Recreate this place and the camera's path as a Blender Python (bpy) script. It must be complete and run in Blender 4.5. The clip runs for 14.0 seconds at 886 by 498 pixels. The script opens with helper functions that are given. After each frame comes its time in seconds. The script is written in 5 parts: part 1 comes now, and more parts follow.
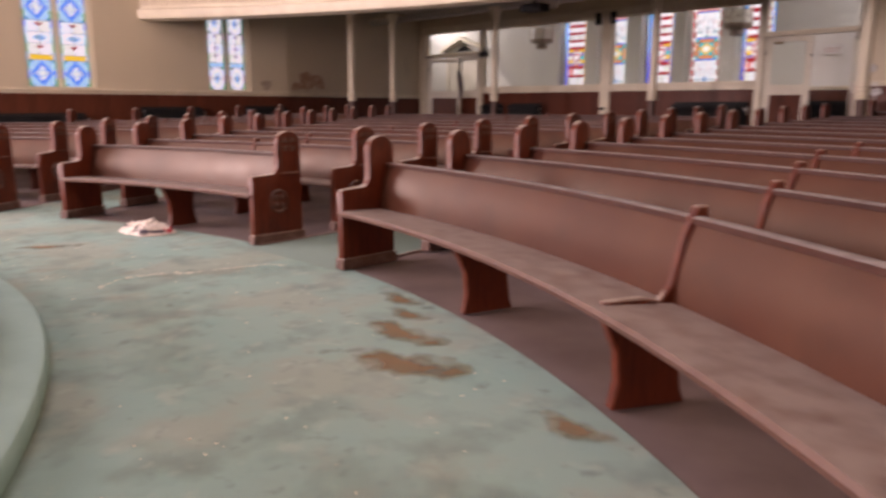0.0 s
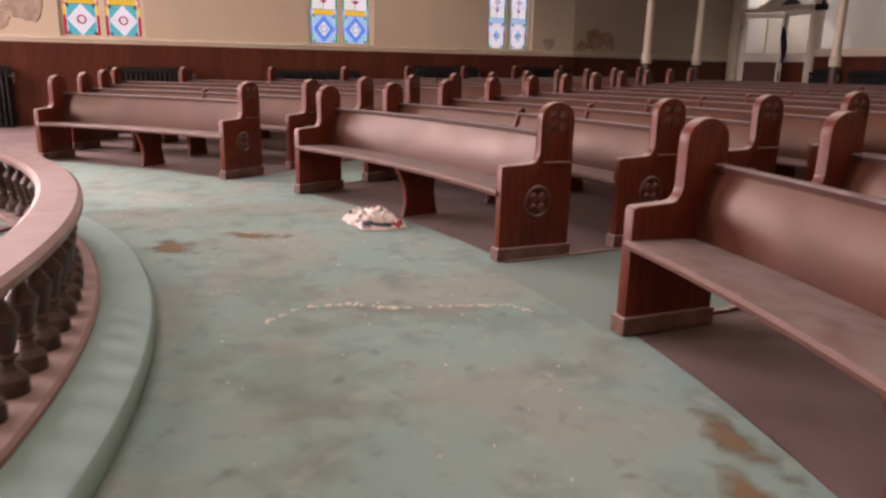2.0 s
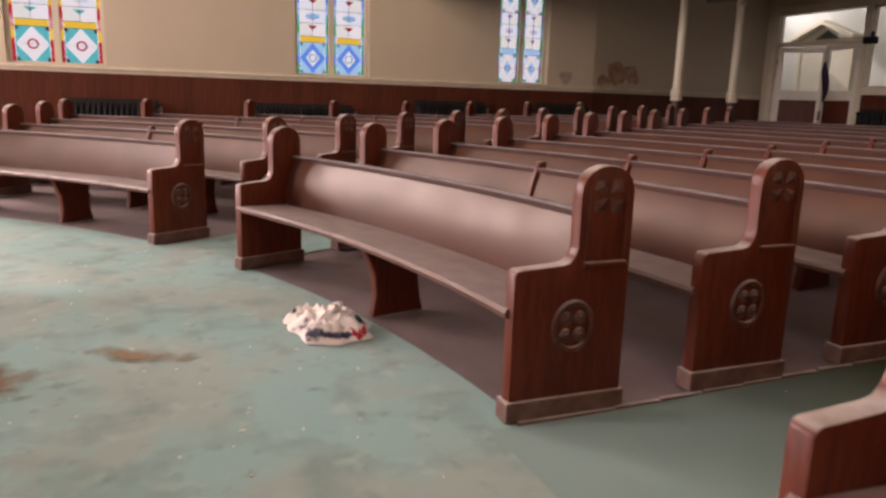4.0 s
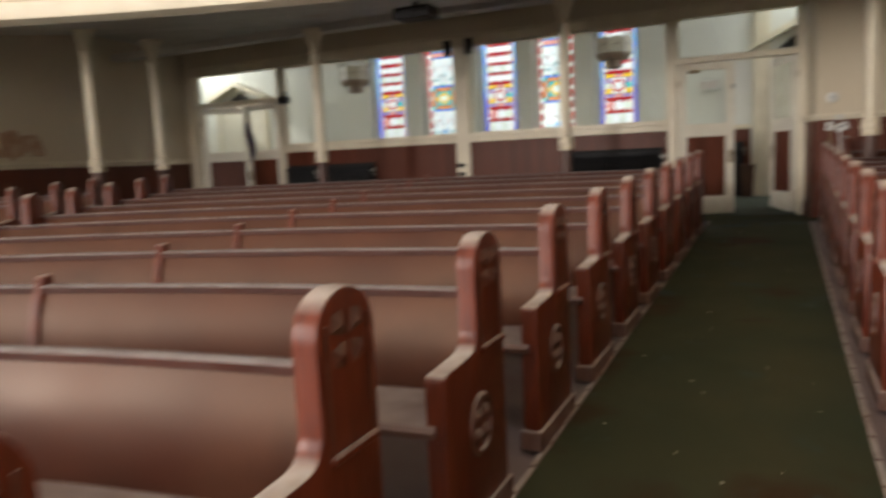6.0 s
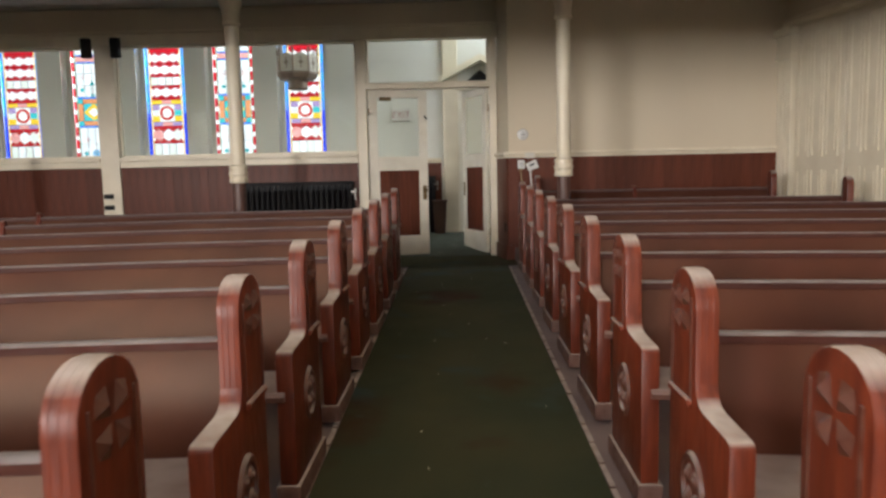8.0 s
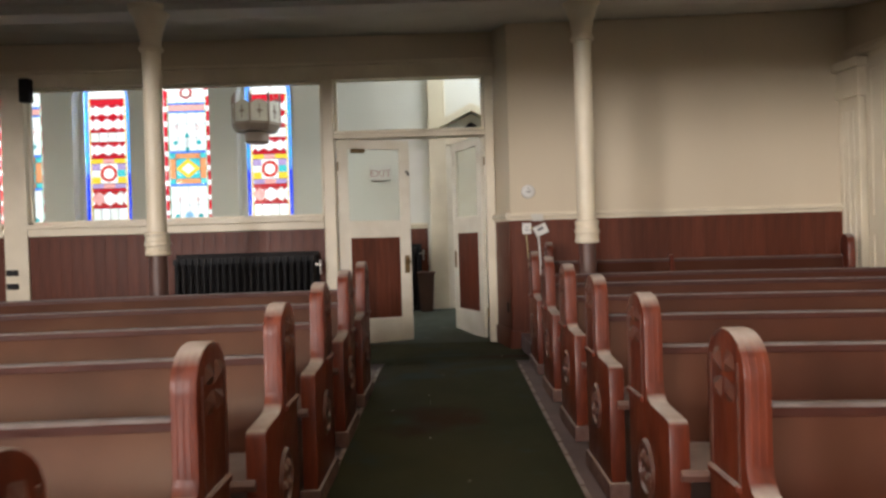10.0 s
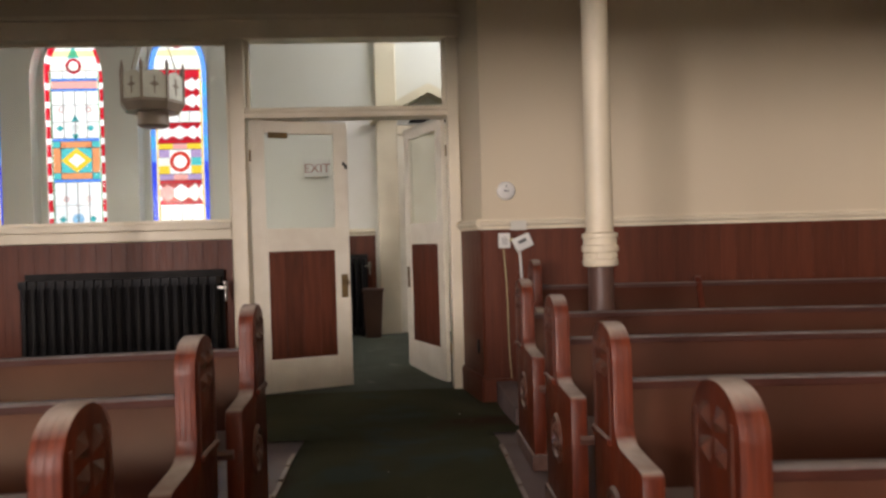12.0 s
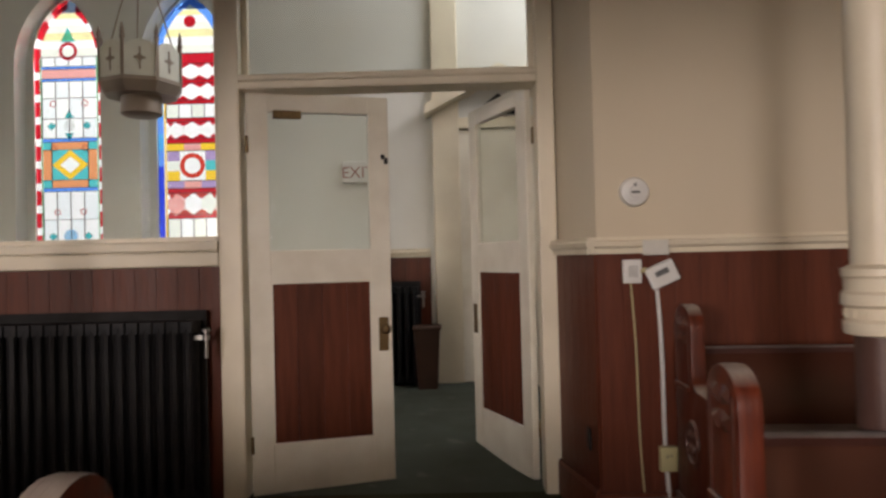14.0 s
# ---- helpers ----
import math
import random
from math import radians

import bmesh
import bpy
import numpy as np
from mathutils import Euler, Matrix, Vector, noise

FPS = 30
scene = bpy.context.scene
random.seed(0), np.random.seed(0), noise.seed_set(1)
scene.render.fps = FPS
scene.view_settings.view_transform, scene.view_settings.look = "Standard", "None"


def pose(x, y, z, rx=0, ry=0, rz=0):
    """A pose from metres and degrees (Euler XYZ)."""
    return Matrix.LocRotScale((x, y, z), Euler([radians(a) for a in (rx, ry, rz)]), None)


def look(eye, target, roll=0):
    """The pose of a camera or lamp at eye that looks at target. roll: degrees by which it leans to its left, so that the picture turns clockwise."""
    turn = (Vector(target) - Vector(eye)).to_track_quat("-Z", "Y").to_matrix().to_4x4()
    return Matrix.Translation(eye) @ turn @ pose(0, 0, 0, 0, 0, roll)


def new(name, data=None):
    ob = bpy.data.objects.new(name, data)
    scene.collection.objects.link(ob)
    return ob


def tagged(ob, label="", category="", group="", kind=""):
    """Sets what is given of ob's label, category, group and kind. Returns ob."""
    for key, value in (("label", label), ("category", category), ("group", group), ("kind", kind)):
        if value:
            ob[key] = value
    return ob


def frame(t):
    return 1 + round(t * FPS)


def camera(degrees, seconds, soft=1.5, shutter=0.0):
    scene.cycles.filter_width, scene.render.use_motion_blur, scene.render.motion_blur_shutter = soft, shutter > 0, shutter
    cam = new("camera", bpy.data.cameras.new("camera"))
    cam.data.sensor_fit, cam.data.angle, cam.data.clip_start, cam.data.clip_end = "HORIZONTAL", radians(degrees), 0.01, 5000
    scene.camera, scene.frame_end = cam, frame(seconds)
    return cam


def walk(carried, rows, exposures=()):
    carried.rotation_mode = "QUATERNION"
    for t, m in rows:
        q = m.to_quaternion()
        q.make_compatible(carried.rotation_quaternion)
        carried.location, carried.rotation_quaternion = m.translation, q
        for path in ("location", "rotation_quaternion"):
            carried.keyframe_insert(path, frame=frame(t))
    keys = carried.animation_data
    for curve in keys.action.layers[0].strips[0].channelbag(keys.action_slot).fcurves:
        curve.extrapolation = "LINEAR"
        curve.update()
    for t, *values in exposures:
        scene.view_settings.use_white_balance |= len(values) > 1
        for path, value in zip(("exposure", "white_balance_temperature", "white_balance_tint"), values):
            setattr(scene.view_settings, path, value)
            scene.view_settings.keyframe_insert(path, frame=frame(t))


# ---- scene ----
import functools

cam = camera(63.5, 14.0, soft=2.7, shutter=0.4)
PATH = [
    (0, (-0.164, 0.297, 1.209), (-1.563, 1.671, 0.818), 0.1),
    (0.5, (-0.578, 0.581, 1.174), (-2.181, 1.695, 0.738), 1.1),
    (1, (-1.033, 0.876, 1.192), (-2.722, 1.84, 0.727), -0.8),
    (1.5, (-1.415, 1.192, 1.203), (-3.173, 2.018, 0.729), 1.0),
    (2, (-1.864, 1.448, 1.189), (-3.651, 2.198, 0.694), 1.2),
    (2.5, (-2.237, 1.737, 1.192), (-4.049, 2.455, 0.747), 1.6),
    (2.7, (-2.382, 1.826, 1.203), (-4.21, 2.515, 0.773), 2.5),
    (5, (-4.224, 2.646, 1.221), (-5.971, 3.555, 0.871), -2.0),
    (5.5, (-4.538, 2.966, 1.247), (-5.987, 4.311, 0.951), -1.4),
    (6, (-4.829, 3.353, 1.285), (-5.68, 5.146, 1.036), -2.7),
    (6.5, (-4.921, 3.769, 1.318), (-5.317, 5.722, 1.146), -2.0),
    (7, (-5.054, 4.247, 1.329), (-5.214, 6.236, 1.197), -1.8),
    (7.5, (-5.095, 4.723, 1.303), (-5.14, 6.713, 1.113), -2.3),
    (8, (-5.072, 5.164, 1.376), (-5.116, 7.153, 1.169), -1.2),
    (8.5, (-5.132, 5.671, 1.366), (-5.188, 7.665, 1.227), -0.7),
    (10.8, (-5.079, 7.95, 1.416), (-5.051, 9.95, 1.399), -1.7),
    (11, (-5.103, 8.144, 1.44), (-5.063, 10.144, 1.413), -1.4),
    (11.5, (-5.089, 8.684, 1.462), (-4.978, 10.68, 1.423), -2.3),
    (12, (-5.045, 9.216, 1.505), (-4.925, 11.212, 1.481), -1.6),
    (12.5, (-5.05, 9.774, 1.537), (-4.952, 11.772, 1.532), -1.3),
    (13, (-5.02, 10.228, 1.549), (-4.95, 12.227, 1.555), -1.4),
    (13.5, (-5.025, 10.756, 1.562), (-5.012, 12.756, 1.582), -1.2),
    (14, (-5.078, 11.308, 1.575), (-5.12, 13.307, 1.603), -1.4),
]
walk(cam, [(t, look(eye, target, roll)) for t, eye, target, roll in PATH],
     [(0.0, -0.75, 6900, 39), (2.7, -1.0, 6900, 40), (5.0, -0.95, 6700, 18), (6.0, -0.6, 6500, 11), (7.0, -0.6, 6350, 12), (8.5, -0.2, 6200, 11), (11.5, -0.3, 6700, 18), (14.0, -0.75, 6800, 20)])

# ---- world and light ----
world = bpy.data.worlds.new("world")
scene.world = world
world.use_nodes = True
wn = world.node_tree
sky = wn.nodes.new("ShaderNodeTexSky")
sky.sky_type, sky.sun_disc = "NISHITA", False
sky.sun_elevation, sky.sun_rotation = radians(32), radians(250)
wn.nodes["Background"].inputs[1].default_value = 0.12
wn.links.new(sky.outputs[0], wn.nodes["Background"].inputs[0])
sun = new("sun", bpy.data.lights.new("sun", "SUN"))
sun.data.energy, sun.data.angle, sun.data.color = 2.5, radians(0.5), (1, 0.95, 0.88)
sun.matrix_world = look((-30, -12, 20), (-5, 3, 0))


def area_lamp(name, x, y, z, w, h, aim, power, color=(1, 1, 1)):
    ob = new(name, bpy.data.lights.new(name, "AREA"))
    ob.data.shape, ob.data.size, ob.data.size_y = "RECTANGLE", w, h
    ob.data.energy, ob.data.color = power, color
    ob.matrix_world = look((x, y, z), (x + aim[0], y + aim[1], z + aim[2]))
    return ob


WIN_W = [(0.97, 1.30), (5.06, 1.25), (8.63, 1.02)]          # west windows: middle and width
WIN_N = [-13.50, -12.10, -10.67, -9.345, -7.98]              # windows of the vestibule
W_TOP, W_SILL = 6.2, 1.545
DAY = (0.93, 0.97, 1.0)
for yc, w in WIN_W:
    area_lamp("daylight_west", -18.0, yc, 7.3, w + 1.2, 3.8, (1, 0, -0.6), 850, DAY)
for yc in (-7.2, -3.6):
    area_lamp("daylight_southwest", -15.98, yc, 3.4, 1.9, 3.1, (1, 0.75, -0.02), 1900, (1, 0.93, 0.86))
# Added fill lamp in an unseen south opening; it brightens pews and back walls.
area_lamp("fill_south", -9.8, -9.3, 4.35, 2.3, 5.2, (0.1, 1, 0), 2300, (1, 0.95, 0.9))
# Second added lamp, out of view, lifts the dim north-west wall.
area_lamp("fill_southeast", 1.4, -9.3, 3.6, 2.3, 3.2, (-0.75, 1, 0), 240, (1, 0.95, 0.9))
# Overhead fill, added to brighten carpet and platform; no skylight is known.
area_lamp("fill_overhead", -5.5, -0.5, 8.98, 6.0, 6.0, (0, 0, -1), 480, (0.98, 0.98, 1.0))
for xc in WIN_N:
    area_lamp("daylight_north", xc, 20.9, 6.6, 1.9, 2.6, (0, -1, -0.75), 1900, DAY)
# Two fill lamps added high in the vestibule's end walls, out of view.
area_lamp("fill_vestibule", -19.98, 17.25, 4.65, 2.5, 1.2, (1, 0, 0), 250, DAY)
area_lamp("fill_vestibule", -3.5, 17.25, 4.65, 2.5, 1.2, (-1, 0, -0.2), 110, DAY)

# ---- materials ----


def material(name, color, rough=0.6, metal=0.0, second=None, scale=4.0, grain=(1, 1, 1), spots=None, spot_scale=1.2, spot_at=0.62,
             bump=0.15, bump_scale=60.0, dust=None, gloss=0.5, tint=0.0, coat=0.0, y_shade=None, detail=6.0, vary=1.0, warm=None, mottle=None):
    """A surface with colour at two scales, wear spots, fine relief and dust on what faces up."""
    m = bpy.data.materials.new(name)
    m.use_nodes = True
    nt = m.node_tree
    N, L = nt.nodes, nt.links
    b = N["Principled BSDF"]
    tc = N.new("ShaderNodeTexCoord")
    mp = N.new("ShaderNodeMapping")
    mp.inputs["Scale"].default_value = grain
    L.new(tc.outputs["Object"], mp.inputs[0])

    def noisy(s, detail=4.0, src=None):
        n = N.new("ShaderNodeTexNoise")
        n.inputs["Scale"].default_value, n.inputs["Detail"].default_value = s, detail
        L.new((src or mp).outputs[0] if src is None else src, n.inputs["Vector"])
        return n

    def ramp(src, a, b_, ca=(0, 0, 0, 1), cb=(1, 1, 1, 1)):
        r = N.new("ShaderNodeValToRGB")
        r.color_ramp.elements[0].position, r.color_ramp.elements[1].position = a, b_
        r.color_ramp.elements[0].color, r.color_ramp.elements[1].color = ca, cb
        L.new(src, r.inputs[0])
        return r

    def mixed(fac, a, bb):
        x = N.new("ShaderNodeMix")
        x.data_type = "RGBA"
        if isinstance(fac, bpy.types.NodeSocket):
            L.new(fac, x.inputs[0])
        else:
            x.inputs[0].default_value = fac
        for src, k in ((a, 6), (bb, 7)):
            if isinstance(src, tuple):
                x.inputs[k].default_value = (*src, 1)
            else:
                L.new(src, x.inputs[k])
        return x.outputs[2]

    second = second or tuple(c * 0.8 for c in color)
    col = mixed(ramp(noisy(scale, detail).outputs[0], 0.35, 0.68).outputs[0], color, second)
    if tint:
        oi = N.new("ShaderNodeObjectInfo")
        hs = N.new("ShaderNodeHueSaturation")
        mr = N.new("ShaderNodeMapRange")
        mr.inputs[3].default_value, mr.inputs[4].default_value = 1 - tint, 1 + tint
        L.new(oi.outputs["Random"], mr.inputs[0])
        L.new(mr.outputs[0], hs.inputs["Value"])
        L.new(col, hs.inputs["Color"])
        col = hs.outputs[0]
    if spots:
        col = mixed(ramp(noisy(spot_scale, 8, tc.outputs["Object"]).outputs[0], spot_at, spot_at + 0.08).outputs[0], col, spots)
    if mottle:
        for shade, ms, at, soft in mottle:
            col = mixed(ramp(noisy(ms, 5, tc.outputs["Object"]).outputs[0], at, at + soft).outputs[0], col, shade)
    # Colour darkens along y, as shade deepens up the aisle.
    if y_shade:
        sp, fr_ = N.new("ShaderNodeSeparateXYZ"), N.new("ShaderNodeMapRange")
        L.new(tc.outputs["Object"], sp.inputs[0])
        fr_.inputs[1].default_value, fr_.inputs[2].default_value = y_shade[0], y_shade[1]
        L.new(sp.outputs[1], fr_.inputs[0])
        col = mixed(fr_.outputs[0], y_shade[2], col)
    rough_node = ramp(noisy(scale * 2.3, min(detail, 5)).outputs[0], 0.3, 0.75, (max(rough - 0.1 * vary, 0.03),) * 3 + (1,), (min(rough + 0.12 * vary, 1),) * 3 + (1,))
    rough_out = rough_node.outputs[0]
    if dust:
        g = N.new("ShaderNodeNewGeometry")
        sx = N.new("ShaderNodeSeparateXYZ")
        L.new(g.outputs["Normal"], sx.inputs[0])
        up = ramp(sx.outputs[2], 0.55, 0.9)
        mul = N.new("ShaderNodeMath")
        mul.operation = "MULTIPLY"
        L.new(up.outputs[0], mul.inputs[0])
        L.new(ramp(noisy(9, 6, tc.outputs["Object"]).outputs[0], 0.25, 0.6, (0.35,) * 3 + (1,), (0.95,) * 3 + (1,)).outputs[0], mul.inputs[1])
        col = mixed(mul.outputs[0], col, dust)
        rough_out = mixed(mul.outputs[0], rough_out, (0.85, 0.85, 0.85))
    L.new(col, b.inputs["Base Color"])
    L.new(rough_out, b.inputs["Roughness"])
    b.inputs["Metallic"].default_value = metal
    b.inputs["Specular IOR Level"].default_value = gloss
    b.inputs["Coat Weight"].default_value = coat
    if warm:
        b.inputs["Specular Tint"].default_value = (*warm, 1)
    b.inputs["Coat Roughness"].default_value = 0.25
    if bump:
        bp = N.new("ShaderNodeBump")
        bp.inputs["Strength"].default_value, bp.inputs["Distance"].default_value = bump, 0.01
        L.new(noisy(bump_scale, 5).outputs[0], bp.inputs["Height"])
        L.new(bp.outputs[0], b.inputs["Normal"])
    return m


PEW = material("pew_wood", (0.058, 0.017, 0.011), 0.40, second=(0.040, 0.012, 0.008), scale=7, grain=(1, 1, 6), dust=(0.20, 0.175, 0.168), bump=0.05, tint=0.12, gloss=0.5)
PEW_END = material("pew_end_wood", (0.12, 0.023, 0.009), 0.38, second=(0.068, 0.013, 0.0065), scale=9, grain=(5, 5, 0.7), dust=(0.38, 0.33, 0.29), bump=0.04, tint=0.15, gloss=0.25)
PEW_BACK = material("pew_back_wood", (0.058, 0.0175, 0.0105), 0.38, second=(0.042, 0.012, 0.0085), scale=1.6, grain=(1, 1, 2), detail=1.5, dust=(0.22, 0.18, 0.16), bump=0, tint=0.1, gloss=0.19, vary=0.4, warm=(1, 0.82, 0.62), mottle=(((0.075, 0.029, 0.017), 1.3, 0.45, 0.3), ((0.030, 0.011, 0.008), 2.2, 0.52, 0.35)))
PEW_SEAT = material("pew_seat_wood", (0.11, 0.048, 0.034), 0.5, second=(0.08, 0.032, 0.022), scale=3, detail=2.5, dust=(0.22, 0.175, 0.155), bump=0.05)
CARVED = material("carved_wood_worn", (0.065, 0.017, 0.009), 0.4, second=(0.095, 0.038, 0.025), scale=22, dust=(0.34, 0.29, 0.26), bump=0.1)
PLINTH = material("scuffed_plinth", (0.085, 0.032, 0.021), 0.55, second=(0.16, 0.092, 0.072), scale=14, dust=(0.4, 0.34, 0.3))
WAINSCOT = material("wainscot_boards", (0.112, 0.030, 0.015), 0.42, second=(0.074, 0.019, 0.010), scale=5, grain=(6, 6, 0.5), tint=0.13, bump=0.06, gloss=0.2)
CREAM = material("cream_wall_paint", (0.60, 0.52, 0.39), 0.8, second=(0.55, 0.475, 0.355), scale=0.8, grain=(1, 1, 0.25), bump=0.06, bump_scale=90, spots=(0.50, 0.42, 0.31), spot_scale=0.5, spot_at=0.66)
TRIM = material("cream_gloss_trim", (0.70, 0.63, 0.49), 0.45, second=(0.62, 0.55, 0.42), scale=3, bump=0.05, bump_scale=40)
DOOR_PAINT = material("white_door_paint", (0.72, 0.68, 0.58), 0.45, second=(0.63, 0.58, 0.48), scale=4, bump=0.05, spots=(0.30, 0.2, 0.13), spot_scale=9, spot_at=0.74)
WHITE = material("white_wall_paint", (0.70, 0.70, 0.66), 0.85, second=(0.64, 0.63, 0.58), scale=1.2, bump=0.04)
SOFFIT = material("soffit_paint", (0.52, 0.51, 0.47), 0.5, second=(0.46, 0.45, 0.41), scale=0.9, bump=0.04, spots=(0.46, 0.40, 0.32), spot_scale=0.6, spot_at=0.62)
CARPET = material("green_carpet", (0.25, 0.39, 0.36), 0.95, second=(0.285, 0.375, 0.335), scale=1.6, bump=0.6, bump_scale=260, spots=(0.295, 0.36, 0.315), spot_scale=1.6, spot_at=0.5, gloss=0.15, mottle=(((0.21, 0.285, 0.255), 3.5, 0.50, 0.22), ((0.20, 0.27, 0.24), 9, 0.60, 0.15), ((0.36, 0.44, 0.39), 6.5, 0.58, 0.22)))
# Same green carpet as in front; the aisle's deepening shade is painted in.
CARPET_SHADED = material("aisle_carpet_with_shade", (0.040, 0.046, 0.024), 0.95, second=(0.058, 0.055, 0.027), scale=1.3, bump=0.6, bump_scale=260, spots=(0.044, 0.060, 0.050), spot_scale=1.6, spot_at=0.6, gloss=0.12, mottle=(((0.050, 0.026, 0.012), 1.1, 0.58, 0.12), ((0.050, 0.060, 0.048), 6, 0.66, 0.1)), y_shade=(3.7, 5.4, (0.23, 0.32, 0.29)))
CARPET_STEP = material("teal_step_carpet", (0.36, 0.54, 0.51), 0.95, second=(0.30, 0.46, 0.43), scale=2.2, bump=0.6, bump_scale=260, gloss=0.15)
BOARD = material("dusty_pew_floor", (0.145, 0.105, 0.10), 0.75, second=(0.20, 0.15, 0.142), scale=1.8, bump=0.2, bump_scale=120, gloss=0.3)
ROSE = material("dusty_rose_trim", (0.30, 0.19, 0.17), 0.6, second=(0.24, 0.14, 0.125), scale=5, dust=(0.42, 0.33, 0.31))
RAIL = material("rail_cap_wood", (0.22, 0.12, 0.10), 0.42, second=(0.30, 0.20, 0.18), scale=3, dust=(0.40, 0.32, 0.30), bump=0.05, bump_scale=30)
BALUSTER = material("dark_baluster_wood", (0.055, 0.018, 0.013), 0.42, second=(0.035, 0.012, 0.009), scale=10, dust=(0.20, 0.165, 0.155), coat=0.08)
IRON = material("black_cast_iron", (0.009, 0.009, 0.011), 0.55, second=(0.014, 0.013, 0.013), scale=8, bump=0.2, bump_scale=90, gloss=0.22)
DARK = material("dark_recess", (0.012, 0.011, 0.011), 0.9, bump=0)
CLOTH = material("white_patterned_cloth", (0.72, 0.66, 0.60), 0.9, second=(0.60, 0.52, 0.47), scale=6, spots=(0.03, 0.025, 0.05), spot_scale=9, spot_at=0.56, bump=0.3, bump_scale=200)
CLOTH_RED = material("red_cloth", (0.45, 0.02, 0.03), 0.9)
OAK = material("orange_oak", (0.42, 0.17, 0.065), 0.35, second=(0.33, 0.12, 0.045), scale=8, grain=(4, 4, 0.5), coat=0.2)
PLASTIC = material("white_plastic", (0.72, 0.71, 0.68), 0.4, bump=0)
BRASS = material("old_brass", (0.22, 0.15, 0.07), 0.4, metal=0.9, second=(0.12, 0.08, 0.04))
BRONZE = material("bronze_lantern_frame", (0.26, 0.19, 0.15), 0.5, metal=0.2, second=(0.34, 0.27, 0.22))
LANTERN = material("milk_glass_panel", (0.74, 0.71, 0.63), 0.4, bump=0)
TORN = material("torn_plaster", (0.33, 0.17, 0.10), 0.95, second=(0.5, 0.38, 0.27), scale=6, bump=0.8, bump_scale=30)
CARPET_WORN = material("worn_vestibule_carpet", (0.085, 0.10, 0.082), 0.95, second=(0.07, 0.078, 0.06), scale=2.4, bump=0.6, bump_scale=240, spots=(0.13, 0.135, 0.115), spot_scale=5, spot_at=0.62, gloss=0.12)
PLASTER_DUST = material("pale_plaster_dust", (0.72, 0.66, 0.54), 0.95, second=(0.50, 0.47, 0.38), scale=9, bump=0.5, bump_scale=150)
LEAD = material("lead_came", (0.03, 0.03, 0.035), 0.5, metal=0.3, bump=0)
BROWN_BIN = material("brown_plastic_bin", (0.075, 0.035, 0.022), 0.5)
CHROME = material("worn_chrome", (0.34, 0.33, 0.31), 0.38, metal=0.9, bump=0)
PAPER = material("paper", (0.62, 0.60, 0.54), 0.8, bump=0)
YELLOWED = material("yellowed_plastic", (0.50, 0.45, 0.24), 0.5, bump=0)
INK = material("grey_ink", (0.12, 0.12, 0.12), 0.6, bump=0)


@functools.lru_cache(None)
def stained(color):
    """Clear coloured glass; light passes two faces of a pane."""
    color = tuple((c if min(color) > 0.6 else c ** 1.15) ** 0.5 for c in color)
    m = bpy.data.materials.new("stained_glass")
    m.use_nodes = True
    N, L = m.node_tree.nodes, m.node_tree.links
    out = N["Material Output"]
    N.remove(N["Principled BSDF"])
    t, g, mx, fr = N.new("ShaderNodeBsdfTransparent"), N.new("ShaderNodeBsdfGlossy"), N.new("ShaderNodeMixShader"), N.new("ShaderNodeFresnel")
    nz, tc, mr, vm = N.new("ShaderNodeTexNoise"), N.new("ShaderNodeTexCoord"), N.new("ShaderNodeMapRange"), N.new("ShaderNodeMix")
    nz.inputs["Scale"].default_value = 9
    L.new(tc.outputs["Object"], nz.inputs["Vector"])
    vm.data_type = "RGBA"
    vm.inputs[6].default_value = (*[c * 0.9 for c in color], 1)
    vm.inputs[7].default_value = (*color, 1)
    L.new(nz.outputs[0], vm.inputs[0])
    L.new(vm.outputs[2], t.inputs[0])
    g.inputs["Roughness"].default_value = 0.15
    fr.inputs[0].default_value = 1.3
    L.new(fr.outputs[0], mx.inputs[0])
    L.new(t.outputs[0], mx.inputs[1])
    L.new(g.outputs[0], mx.inputs[2])
    L.new(mx.outputs[0], out.inputs[0])
    return m


def clear_glass(base, rim):
    """Thin clear glass: base is the mirror share face on, rim at a glance."""
    m = bpy.data.materials.new("window_glass")
    m.use_nodes = True
    N, L = m.node_tree.nodes, m.node_tree.links
    N.remove(N["Principled BSDF"])
    t, g, mx, lw = N.new("ShaderNodeBsdfTransparent"), N.new("ShaderNodeBsdfGlossy"), N.new("ShaderNodeMixShader"), N.new("ShaderNodeLayerWeight")
    pw, ml = N.new("ShaderNodeMath"), N.new("ShaderNodeMapRange")
    t.inputs[0].default_value = (0.93, 0.95, 0.93, 1)
    g.inputs["Roughness"].default_value = 0.02
    lw.inputs[0].default_value = 0.5
    pw.operation = "POWER"
    pw.inputs[1].default_value = 4.0
    L.new(lw.outputs["Facing"], pw.inputs[0])
    ml.inputs[3].default_value, ml.inputs[4].default_value = base, rim
    L.new(pw.outputs[0], ml.inputs[0])
    L.new(ml.outputs[0], mx.inputs[0])
    L.new(t.outputs[0], mx.inputs[1])
    L.new(g.outputs[0], mx.inputs[2])
    L.new(mx.outputs[0], N["Material Output"].inputs[0])
    return m


GLASS, DOOR_GLASS = clear_glass(0.0008, 0.012), clear_glass(0.0008, 0.03)


def glow(name, color, strength):
    m = bpy.data.materials.new(name)
    m.use_nodes = True
    b = m.node_tree.nodes["Principled BSDF"]
    b.inputs["Base Color"].default_value = (0, 0, 0, 1)
    b.inputs["Emission Color"].default_value = (*color, 1)
    b.inputs["Emission Strength"].default_value = strength
    return m


SKY_GLOW = glow("bright_sky_backdrop", (0.92, 0.96, 1.0), 1.75)

# ---- building helpers ----


